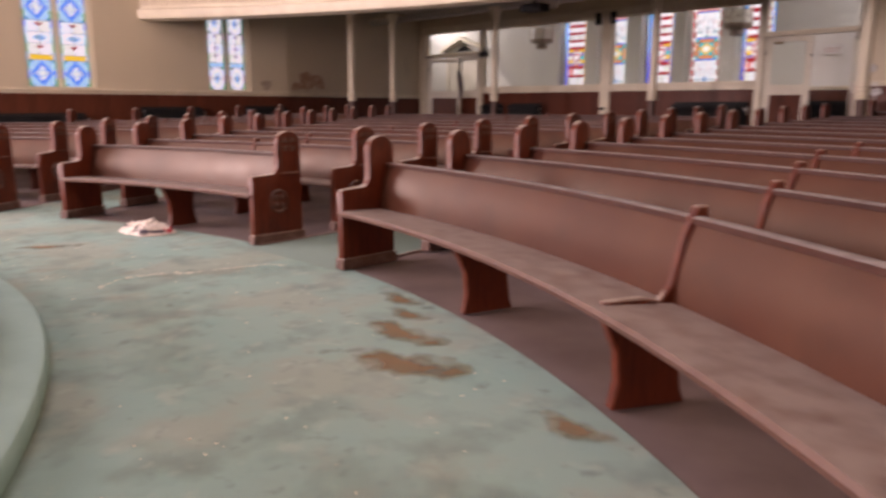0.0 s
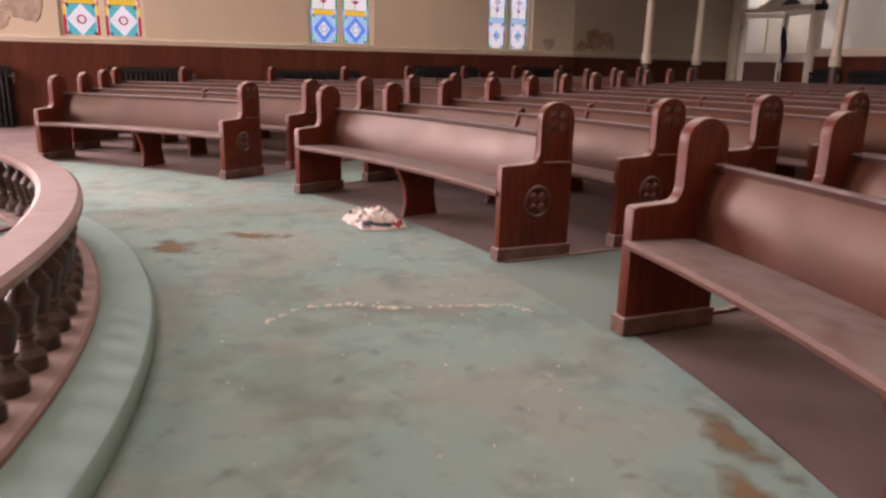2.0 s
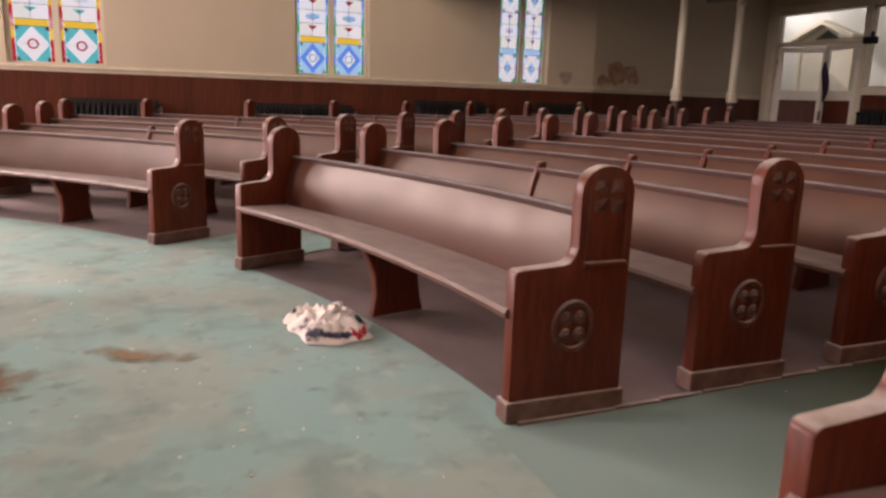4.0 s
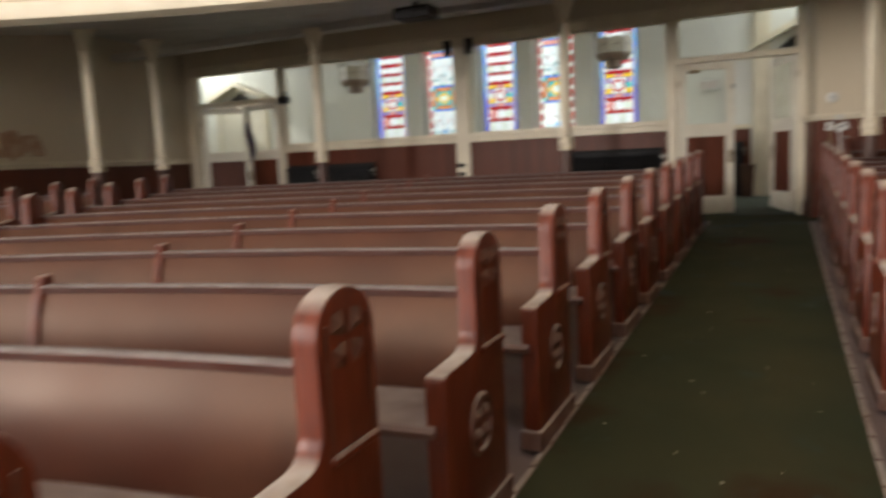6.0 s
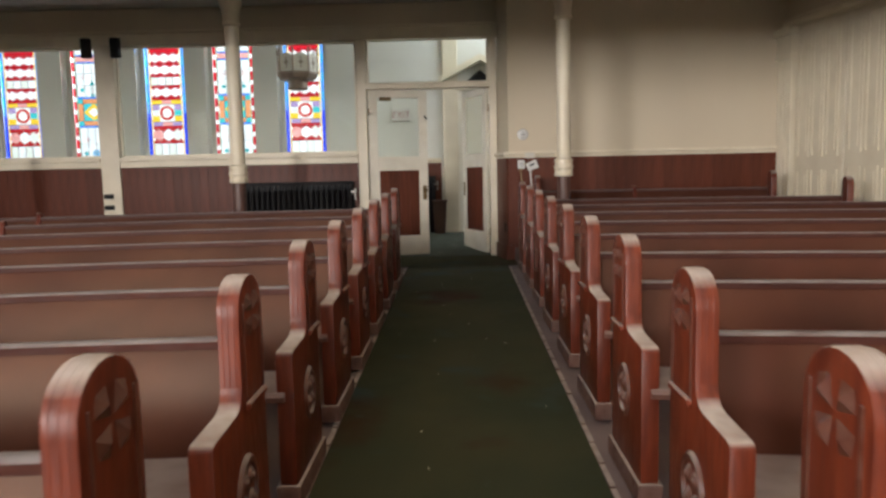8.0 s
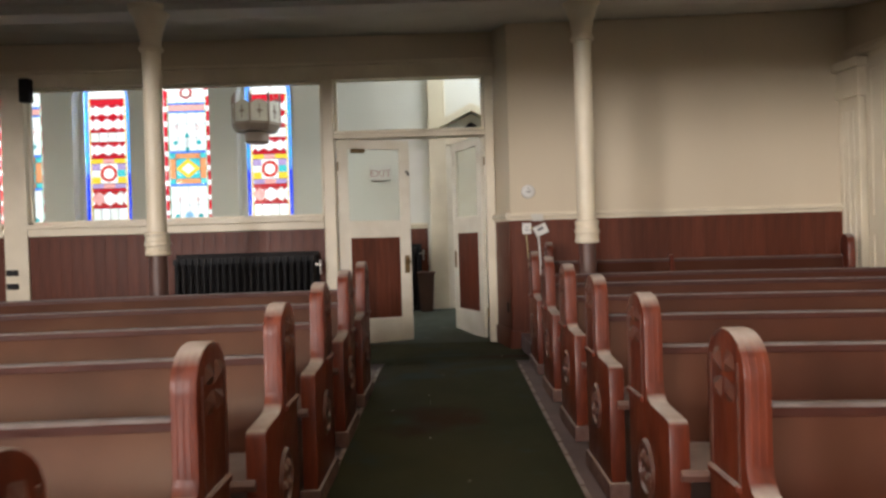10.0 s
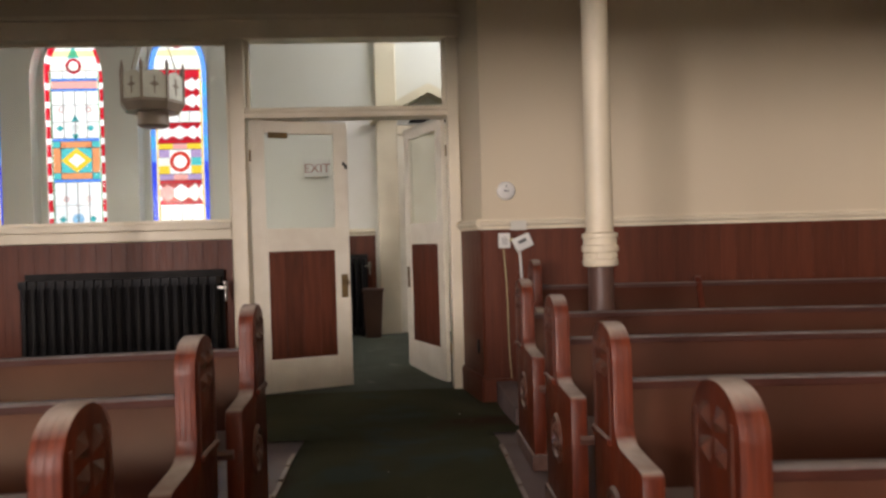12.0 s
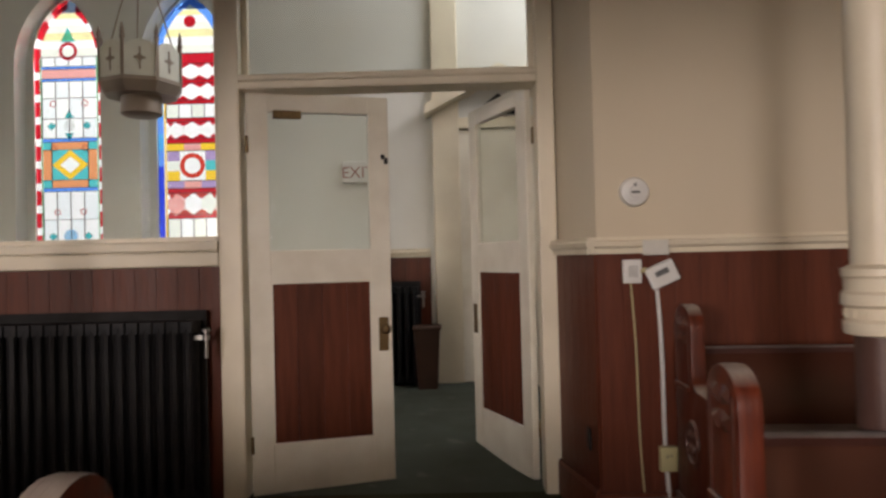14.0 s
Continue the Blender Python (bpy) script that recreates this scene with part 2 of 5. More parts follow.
def box(bm, x0, x1, y0, y1, z0, z1, m=None):
    v = [bm.verts.new(p) for p in ((x0, y0, z0), (x1, y0, z0), (x1, y1, z0), (x0, y1, z0), (x0, y0, z1), (x1, y0, z1), (x1, y1, z1), (x0, y1, z1))]
    if m is not None:
        for q in v:
            q.co = m @ q.co
    for f in ((3, 2, 1, 0), (4, 5, 6, 7), (0, 1, 5, 4), (1, 2, 6, 5), (2, 3, 7, 6), (3, 0, 4, 7)):
        bm.faces.new([v[i] for i in f])
    return v


def boxes(*dims):
    bm = bmesh.new()
    for d in dims:
        box(bm, *d)
    return bm


def bevelled(bm, width=0.01, segments=2):
    bmesh.ops.remove_doubles(bm, verts=bm.verts, dist=1e-5)
    bmesh.ops.bevel(bm, geom=[e for e in bm.edges if e.is_manifold and e.calc_face_angle(0) > 0.5], offset=width, segments=segments, affect="EDGES", profile=0.6)
    return bm


def prism(bm, outline, depth, axis="y", at=0.0):
    """A flat outline of (u, v) pushed through depth: u along x (or y for axis x), v up."""
    ring = []
    for d in (at, at + depth):
        ring.append([bm.verts.new((u, d, v) if axis == "y" else ((d, u, v) if axis == "x" else (u, v, d))) for u, v in outline])
    n = len(outline)
    bm.faces.new(ring[0])
    bm.faces.new(ring[1][::-1])
    for i in range(n):
        bm.faces.new((ring[0][(i + 1) % n], ring[0][i], ring[1][i], ring[1][(i + 1) % n]))
    return bm


def lathe(bm, profile, segs=16, at=(0, 0, 0)):
    rings = []
    for r, z in profile:
        rings.append([bm.verts.new((at[0] + r * math.cos(2 * math.pi * k / segs), at[1] + r * math.sin(2 * math.pi * k / segs), at[2] + z)) for k in range(segs)])
    for a, b in zip(rings, rings[1:]):
        for k in range(segs):
            bm.faces.new((a[k], a[(k + 1) % segs], b[(k + 1) % segs], b[k]))
    bm.faces.new(rings[0][::-1])
    bm.faces.new(rings[-1])
    return bm


def mesh_of(name, bm, mat, smooth=False):
    bmesh.ops.recalc_face_normals(bm, faces=bm.faces)
    me = bpy.data.meshes.new(name)
    bm.to_mesh(me)
    bm.free()
    me.materials.append(mat)
    if smooth:
        me.shade_smooth()
        me.set_sharp_from_angle(angle=radians(38))
    return me


def part(name, bm, mat, parent=None, label="", smooth=False, m=None):
    ob = new(name, bm if isinstance(bm, bpy.types.Mesh) else mesh_of(name, bm, mat, smooth))
    if parent:
        ob.parent = parent
    if m is not None:
        ob.matrix_basis = m
    if label:
        ob["label"] = label
    return ob


def thing(name, at, label, category, group=""):
    ob = new(name)
    ob.location = at
    ob.empty_display_size = 0.1
    return tagged(ob, label, category, group)


def structure(name, bm, mat, label="", category="", smooth=False):
    return tagged(part(name, bm, mat, smooth=smooth), label, category, kind="structure")


# ---- the plan ----
CX, CY, R0 = -5.25, -4.32, 7.77         # centre of the curved rows, front of the first row
PITCH = 0.86
WEST, BACK, NORTH = -15.6, 15.55, 18.89
STEP_C, STEP_R = (-5.318, -4.321), 5.758


def rise(x, y):
    r = math.hypot(x - CX, y - CY) - R0 - 0.3
    return 0.030 * min(max(r, 0.0), 9.4) - 0.085 * min(max(r - 9.7, 0.0), 1.2)


def polar(a, r, z=0.0):
    """a: degrees from the aisle's direction, towards the west."""
    return Vector((CX - r * math.sin(radians(a)), CY + r * math.cos(radians(a)), z))


def sheet(fn, nu, nv):
    bm = bmesh.new()
    g = [[bm.verts.new(fn(i / nu, j / nv)) for j in range(nv + 1)] for i in range(nu + 1)]
    for i in range(nu):
        for j in range(nv):
            bm.faces.new((g[i][j], g[i + 1][j], g[i + 1][j + 1], g[i][j + 1]))
    return bm


def lifted(x, y, dz):
    return (x, y, rise(x, y) + dz)


structure("floor", sheet(lambda u, v: lifted(-18.5 + 24.5 * u, -9 + 29 * v, 0.0), 70, 84), BOARD, "dusty brown floor under the pews", "floor")


def front_carpet(u, v):
    a = -62 + 124 * u
    p = polar(a, 2.0 + (R0 + 0.07 - 2.0) * v)
    return (p.x, p.y, 0.006)


structure("carpet_front", sheet(front_carpet, 60, 6), CARPET, "worn green carpet with brown stains", "carpet")
structure("carpet_aisle", sheet(lambda u, v: lifted(-5.68 + 1.20 * u, CY + R0 - 0.1 + 12.3 * v, 0.010), 6, 40), CARPET_SHADED, "stained green carpet in the aisle, shade painted into its colour", "carpet")


def side_aisle(u, v):
    p = polar(25.3 + 0.9 * v + (7.2 - 4.4 * v) * u, R0 + 10.4 * v)
    return lifted(p.x, p.y, 0.012)


structure("carpet_side_aisle", sheet(side_aisle, 6, 30), CARPET, "green carpet in the side aisle", "carpet")
structure("carpet_back", sheet(lambda u, v: lifted(-9.4 + 5.3 * u, 13.75 + 1.8 * v, 0.014), 16, 6), CARPET_SHADED, "stained green carpet before the doors, shade painted into its colour", "carpet")
structure("carpet_vestibule", sheet(lambda u, v: lifted(-17.5 + 13.2 * u, BACK - 0.02 + 3.4 * v, 0.010 + 0.09 * min(1.0, 2.5 * v)), 30, 10), CARPET_WORN, "worn grey-green carpet of the vestibule", "carpet")

# ---- chancel platform and rail ----


def ring_sweep(profile, c, a0, a1, n):
    """A closed profile of (radius, height) swept round c from a0 to a1."""
    bm = bmesh.new()
    rows = []
    for i in range(n + 1):
        a = radians(a0 + (a1 - a0) * i / n)
        rows.append([bm.verts.new((c[0] - r * math.sin(a), c[1] + r * math.cos(a), z)) for r, z in profile])
    k = len(profile)
    for p, q in zip(rows, rows[1:]):
        for j in range(k):
            bm.faces.new((p[j], p[(j + 1) % k], q[(j + 1) % k], q[j]))
    bm.faces.new(rows[0])
    bm.faces.new(rows[-1][::-1])
    return bm


platform = structure("chancel_platform", ring_sweep([(0.3, 0.0), (STEP_R - 0.01, 0.0), (STEP_R, 0.03), (STEP_R, 0.08), (STEP_R - 0.012, 0.10), (STEP_R - 0.04, 0.11), (0.3, 0.11)], STEP_C, -75, 75, 90),
                     CARPET_STEP, "low round platform covered in teal carpet", "platform", smooth=True)
RAIL_R = STEP_R - 0.36
rail = thing("altar_rail", (STEP_C[0], STEP_C[1], 0.11), "curved altar rail with dark turned balusters and a dusty cap", "railing")
part("kerb", ring_sweep([(RAIL_R - 0.13, 0), (RAIL_R + 0.13, 0), (RAIL_R + 0.13, 0.018), (RAIL_R + 0.115, 0.03), (RAIL_R - 0.115, 0.03), (RAIL_R - 0.13, 0.018)], (0, 0), -70, 70, 80), ROSE, rail, "dusty rose kerb under the balusters")
part("cap", ring_sweep([(RAIL_R - 0.09, 0.40), (RAIL_R + 0.07, 0.40), (RAIL_R + 0.092, 0.415), (RAIL_R + 0.092, 0.44), (RAIL_R + 0.07, 0.458), (RAIL_R - 0.09, 0.458), (RAIL_R - 0.112, 0.44), (RAIL_R - 0.112, 0.415)], (0, 0), -70, 70, 90), RAIL, rail, "broad dusty wooden handrail", smooth=True)
bal = mesh_of("baluster", lathe(bmesh.new(), [(r, 0.03 + (z - 0.03) * 0.76) for r, z in [(0.060, 0.03), (0.060, 0.085), (0.056, 0.092), (0.058, 0.10), (0.050, 0.112), (0.036, 0.13), (0.024, 0.15), (0.022, 0.175), (0.034, 0.19), (0.034, 0.20), (0.025, 0.212), (0.032, 0.225), (0.052, 0.345), (0.056, 0.36), (0.052, 0.372), (0.026, 0.42), (0.019, 0.435), (0.019, 0.45), (0.032, 0.465), (0.032, 0.48), (0.038, 0.52)]], 14), BALUSTER, True)
n_bal = 65
for i in range(n_bal):
    a = radians(-66 + 132 * i / (n_bal - 1))
    part("baluster", bal, None, rail, m=Matrix.Translation((-RAIL_R * math.sin(a), RAIL_R * math.cos(a), 0)))

# ---- walls ----
DADO, DADO_N = 1.50, 1.62


def wall_y(name, y, x0, x1, z0, z1, holes, thick, mat, label):
    """A wall along x whose near face stands at y, with holes (x0, x1, z0, z1) through it."""
    bm = bmesh.new()
    xs = sorted({x0, x1, *[h[0] for h in holes], *[h[1] for h in holes]})
    for a, b in zip(xs, xs[1:]):
        cuts = sorted((h[2], h[3]) for h in holes if h[0] <= a + 1e-6 and h[1] >= b - 1e-6)
        z = z0
        for lo, hi in cuts:
            if lo > z:
                box(bm, a, b, y, y + thick, z, lo)
            z = hi
        if z < z1:
            box(bm, a, b, y, y + thick, z, z1)
    bmesh.ops.remove_doubles(bm, verts=bm.verts, dist=1e-5)
    return structure(name, bm, mat, label, "wall")


def wall_x(name, x, y0, y1, z0, z1, holes, thick, mat, label):
    bm = bmesh.new()
    ys = sorted({y0, y1, *[h[0] for h in holes], *[h[1] for h in holes]})
    for a, b in zip(ys, ys[1:]):
        cuts = sorted((h[2], h[3]) for h in holes if h[0] <= a + 1e-6 and h[1] >= b - 1e-6)
        z = z0
        for lo, hi in cuts:
            if lo > z:
                box(bm, x, x + thick, a, b, z, lo)
            z = hi
        if z < z1:
            box(bm, x, x + thick, a, b, z, z1)
    bmesh.ops.remove_doubles(bm, verts=bm.verts, dist=1e-5)
    return structure(name, bm, mat, label, "wall")


def panel_wall(name, p, q, z0, z1, thick, mat, label):
    """A plain wall from p to q on the plan, its face on the line and its body to the left of the way."""
    p, q = Vector((*p, 0)), Vector((*q, 0))
    d = (q - p).normalized()
    n = Vector((-d.y, d.x, 0)) * thick
    bm = bmesh.new()
    v = [bm.verts.new((w.x, w.y, z)) for z in (z0, z1) for w in (p, q, q + n, p + n)]
    for f in ((3, 2, 1, 0), (4, 5, 6, 7), (0, 1, 5, 4), (1, 2, 6, 5), (2, 3, 7, 6), (3, 0, 4, 7)):
        bm.faces.new([v[i] for i in f])
    return structure(name, bm, mat, label, "wall")


wall_x("wall_west", WEST, -9.0, 10.15, -0.2, 9.0, [(yc - w / 2, yc + w / 2, W_SILL, W_TOP) for yc, w in WIN_W] + [(-8.3, -6.1, 1.7, 6.2), (-4.7, -2.5, 1.7, 6.2)], -0.32, CREAM, "cream plastered wall with tall stained-glass windows")
panel_wall("wall_northwest", (-16.75, 15.56), (WEST, 10.15), -0.2, 9.0, -0.3, CREAM, "cream plastered wall with water damage")
# Both openings are added to let the south fill lamps in.
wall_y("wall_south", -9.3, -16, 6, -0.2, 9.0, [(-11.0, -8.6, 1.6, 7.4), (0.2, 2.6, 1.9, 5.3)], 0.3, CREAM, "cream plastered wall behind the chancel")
# The hole in the ceiling is made up for the overhead fill lamp.
structure("ceiling", boxes((-17.5, -8.5, -9, 19.6, 9.0, 9.2), (-2.5, 6, -9, 19.6, 9.0, 9.2), (-8.5, -2.5, -9, -3.5, 9.0, 9.2), (-8.5, -2.5, 2.5, 19.6, 9.0, 9.2)), CREAM, "high plain ceiling with an opening added for an overhead lamp", "ceiling")
structure("backdrop_north", boxes((-22, -2, 21.6, 21.65, -1, 5.3)), SKY_GLOW, "bright overcast sky outside", "backdrop")
structure("backdrop_west", boxes((-18.5, -18.45, -3, 11.5, -1, 5.6)), SKY_GLOW, "bright overcast sky outside", "backdrop")
E0, E1 = Vector((-0.70, 15.0, 0)), Vector((3.2, -9.0, 0))
panel_wall("wall_east", (E0.x, E0.y), (E1.x, E1.y), -0.2, 9.0, 0.25, CREAM, "cream folding partition wall")
bm = bmesh.new()
lo = [bm.verts.new((x, y, -0.2)) for x, y in ((-4.375, 14.96), (-0.5, 14.96), (-0.5, 15.56), (-4.49, 15.56))]
hi = [bm.verts.new((v.co.x, v.co.y, 9.0)) for v in lo]
for k in range(4):
    bm.faces.new((lo[k], lo[(k + 1) % 4], hi[(k + 1) % 4], hi[k]))
bm.faces.new(lo[::-1])
bm.faces.new(hi)
structure("wall_northeast", bm, CREAM, "cream plastered wall above brown wainscot", "wall")


def arch_wall():
    """The vestibule's outer wall with pointed openings."""
    bm = bmesh.new()
    edges = sorted([-20.1, -3.4] + [e for xc in WIN_N for e in (xc - 0.47, xc + 0.47)])
    for a, b in zip(edges, edges[1:]):
        mid = (a + b) / 2
        near = [xc for xc in WIN_N if abs(xc - mid) < 0.02]
        if not near:
            box(bm, a, b, NORTH, NORTH + 0.34, 0.0, 5.6)
            continue
        xc = near[0]
        box(bm, a, b, NORTH, NORTH + 0.34, 0.0, 1.72)
        pts = arch_points(xc, 0.47, 3.74, 0.86)
        k = len(pts) // 2
        prism(bm, [(a, 5.6)] + pts[:k + 1] + [(xc, 5.6)], 0.34, "y", NORTH)
        prism(bm, [(xc, 5.6)] + pts[k:] + [(b, 5.6)], 0.34, "y", NORTH)
    return bm


def arch_points(xc, half, spring, tall, n=7):
    """A pointed arch from left to right."""
    r = (half * half + tall * tall) / (2 * half)
    out = []
    for i in range(n + 1):
        t = i / n
        ang = math.asin(min(1, tall / r)) * t
        out.append((xc - half + r - r * math.cos(ang), spring + r * math.sin(ang)))
    out[-1] = (xc, spring + tall)
    return out + [(2 * xc - x, z) for x, z in out[-2::-1]]


structure("wall_vestibule_north", arch_wall(), WHITE, "white vestibule wall with pointed windows", "wall")
# High openings in both end walls are invented to hold the vestibule fill lamps.
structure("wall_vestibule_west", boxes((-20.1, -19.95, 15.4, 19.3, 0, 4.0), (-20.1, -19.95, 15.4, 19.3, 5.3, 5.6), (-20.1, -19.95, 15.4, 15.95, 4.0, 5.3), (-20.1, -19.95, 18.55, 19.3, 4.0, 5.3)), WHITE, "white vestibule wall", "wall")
structure("wall_vestibule_east", boxes((-3.6, -3.45, 15.57, 19.3, 0, 4.0), (-3.6, -3.45, 15.57, 19.3, 5.3, 5.6), (-3.6, -3.45, 15.57, 15.95, 4.0, 5.3), (-3.6, -3.45, 18.55, 19.3, 4.0, 5.3)), WHITE, "white vestibule wall", "wall")
structure("ceiling_vestibule", boxes((-20.1, -3.4, 15.4, 19.3, 5.5, 5.6)), WHITE, "white vestibule ceiling", "ceiling")


def boards_y(parent, x0, x1, y, z0, z1, step=0.115, mat=WAINSCOT):
    """Upright boards side by side on a wall along x."""
    n = max(1, round((x1 - x0) / step))
    w = (x1 - x0) / n
    me = mesh_of("board", bevelled(boxes((0.0001, w - 0.0001, -0.018, 0, 0, z1 - z0)), 0.0012, 1), mat)
    for i in range(n):
        part("board", me, None, parent, m=Matrix.Translation((x0 + i * w, y, z0)))


def boards_line(parent, p, q, z0, z1, step=0.13, mat=WAINSCOT):
    p, q = Vector((*p, 0)), Vector((*q, 0))
    n = max(1, round((q - p).length / step))
    w = (q - p).length / n
    me = mesh_of("board", bevelled(boxes((0.0001, w - 0.0001, -0.018, 0, 0, z1 - z0)), 0.0012, 1), mat)
    d = (q - p).normalized()
    turn = Matrix.Rotation(math.atan2(d.y, d.x), 4, "Z")
    for i in range(n):
        part("board", me, None, parent, m=Matrix.Translation(p + d * (i * w) + Vector((0, 0, z0))) @ turn)


def moulding_line(name, p, q, z, size, mat=TRIM, profile=None):
    """A moulding along a wall's face; its profile stands out to the right of the way p to q."""
    p, q = Vector((*p, 0)), Vector((*q, 0))
    d = (q - p).normalized()
    n = Vector((d.y, -d.x, 0))
    prof = profile or [(0, 0), (0.018, 0), (0.022, 0.3), (0.04, 0.45), (0.045, 0.7), (0.03, 0.8), (0.034, 1.0), (0, 1.0)]
    bm = bmesh.new()
    rings = [[bm.verts.new((e + n * o).to_tuple()[:2] + (z + h * size,)) for o, h in prof] for e in (p, q)]
    k = len(prof)
    for j in range(k):
        bm.faces.new((rings[0][j], rings[0][(j + 1) % k], rings[1][(j + 1) % k], rings[1][j]))
    bm.faces.new(rings[0])
    bm.faces.new(rings[1][::-1])
    return structure(name, bm, mat, "cream moulded rail", "moulding")


# wainscot of the outer walls
for nm, p, q, step in (("wainscot_west", (WEST, -8.7), (WEST, 10.15), 0.17), ("wainscot_northwest", (WEST, 10.15), (-16.72, 15.5), 0.17)):
    w_ob = tagged(new(nm), "dark red-brown upright wainscot boards", "wainscot", kind="structure")
    boards_line(w_ob, p, q, 0.0, DADO - 0.05, step)
    moulding_line("dado_rail", p, q, DADO - 0.06, 0.11)
w_ob = tagged(new("wainscot_northeast"), "red-brown upright wainscot boards", "wainscot", kind="structure")
boards_y(w_ob, -4.377, -0.72, 14.96, 0.18, DADO_N - 0.04, 0.13)
w_ob = tagged(new("wainscot_pier"), "red-brown wainscot boards on a pier", "wainscot", kind="structure")
boards_line(w_ob, (-4.487, 15.50), (-4.377, 14.945), 0.18, DADO_N - 0.04, 0.12)
moulding_line("dado_rail", (-4.43, 14.942), (-0.72, 14.942), DADO_N - 0.04, 0.085)
moulding_line("dado_rail", (-4.503, 15.50), (-4.395, 14.905), DADO_N - 0.04, 0.085)
moulding_line("baseboard_reveal", (-4.505, 15.50), (-4.395, 14.92), 0.18, 0.22, WAINSCOT, [(0, 0), (0.022, 0), (0.022, 0.9), (0.012, 1.0), (0, 1.0)])
structure("baseboard_pier", boxes((-4.40, -0.72, 14.922, 14.941, 0.15, 0.38)), WAINSCOT, "brown baseboard", "baseboard")

# ---- partition between church and vestibule ----
FLOOR_B = 0.175
HEAD, SILL = 3.31, 1.715
door_1 = (-6.35, -4.60)      # opening of the near doors
door_2 = (-16.40, -14.22)    # opening of the far doors
bm = bmesh.new()
box(bm, door_2[1] + 0.12, -6.45, BACK, BACK + 0.09, FLOOR_B - 0.1, SILL - 0.1)
structure("wall_partition", bm, CREAM, "low partition wall under the glazing", "wall")
structure("wall_partition_head", boxes((-20.1, -3.4, BACK, BACK + 0.12, HEAD + 0.1, 9.0)), CREAM, "wall above the glazed partition", "wall")
structure("wall_partition_end", boxes((-20.1, door_2[0] - 0.1, BACK, BACK + 0.12, 0.1, HEAD + 0.1)), CREAM, "wall beside the far doors", "wall")
frame_bm = bmesh.new()
for x0, x1 in ((-10.23, -9.95), (-6.49, -6.35), (-4.60, -4.495), (door_2[1], door_2[1] + 0.14), (door_2[0] - 0.14, door_2[0])):
    box(frame_bm, x0, x1, BACK - 0.05, BACK + 0.14, FLOOR_B - 0.05, HEAD + 0.12)
structure("trim_partition_posts", bevelled(frame_bm, 0.012, 2), TRIM, "cream painted posts of the glazed partition", "post")
structure("trim_partition_head", bevelled(boxes((-16.5, -4.43, BACK - 0.065, BACK + 0.13, HEAD - 0.02, HEAD + 0.14), (-16.5, -4.43, BACK - 0.09, BACK + 0.13, HEAD + 0.14, HEAD + 0.18)), 0.01, 2), TRIM, "cream head beam of the glazed partition", "beam")
for k, (x0, x1) in enumerate(((door_2[1] + 0.14, -10.23), (-9.95, -6.49))):
    structure("trim_sill", bevelled(boxes((x0, x1, BACK - 0.075, BACK + 0.12, SILL - 0.06, SILL), (x0, x1, BACK - 0.05, BACK + 0.1, SILL - 0.15, SILL - 0.06)), 0.012, 2), TRIM, "cream moulded sill under the glazing", "sill")
    win = thing("window_%d" % (k + 1), ((x0 + x1) / 2, BACK + 0.04, SILL), "large clear glass pane of the partition", "window")
    win["kind"] = "structure"
    half = (x1 - x0) / 2
    part("pane", boxes((-half, half, -0.004, 0.004, 0.0, HEAD - SILL - 0.02)), GLASS, win)
    part("window_frame", boxes((-half, -half + 0.03, -0.02, 0.02, 0, HEAD - SILL), (half - 0.03, half, -0.02, 0.02, 0, HEAD - SILL), (-half, half, -0.02, 0.02, HEAD - SILL - 0.05, HEAD - SILL - 0.021), (-half, half, -0.02, 0.02, 0.001, 0.03)), TRIM, win)
w_ob = tagged(new("wainscot_partition"), "red-brown upright wainscot boards of the partition", "wainscot", kind="structure")
boards_y(w_ob, door_2[1] + 0.14, -10.22, BACK, FLOOR_B - 0.05, SILL - 0.15, 0.13)
boards_y(w_ob, -10.23, -6.49, BACK, FLOOR_B - 0.05, SILL - 0.15, 0.13)
# transoms
for x0, x1, z in ((door_1[0], door_1[1], 2.60), (door_2[0], door_2[1], 2.62)):
    structure("trim_transom_bar", bevelled(boxes((x0, x1, BACK - 0.07, BACK + 0.14, z, z + 0.09), (x0, x1, BACK - 0.09, BACK + 0.10, z + 0.045, z + 0.075)), 0.01, 2), TRIM, "cream transom bar over the doors", "beam")
    t = thing("window_transom", ((x0 + x1) / 2, BACK + 0.04, z + 0.09), "clear transom pane above the doors", "window")
    t["kind"] = "structure"
    hw = (x1 - x0) / 2
    part("pane", boxes((-hw, hw, -0.003, 0.003, 0.0, HEAD - z - 0.11)), GLASS, t)
    part("window_frame", boxes((-hw, -hw + 0.035, -0.02, 0.02, 0, HEAD - z - 0.09), (hw - 0.035, hw, -0.02, 0.02, 0, HEAD - z - 0.09)), TRIM, t)


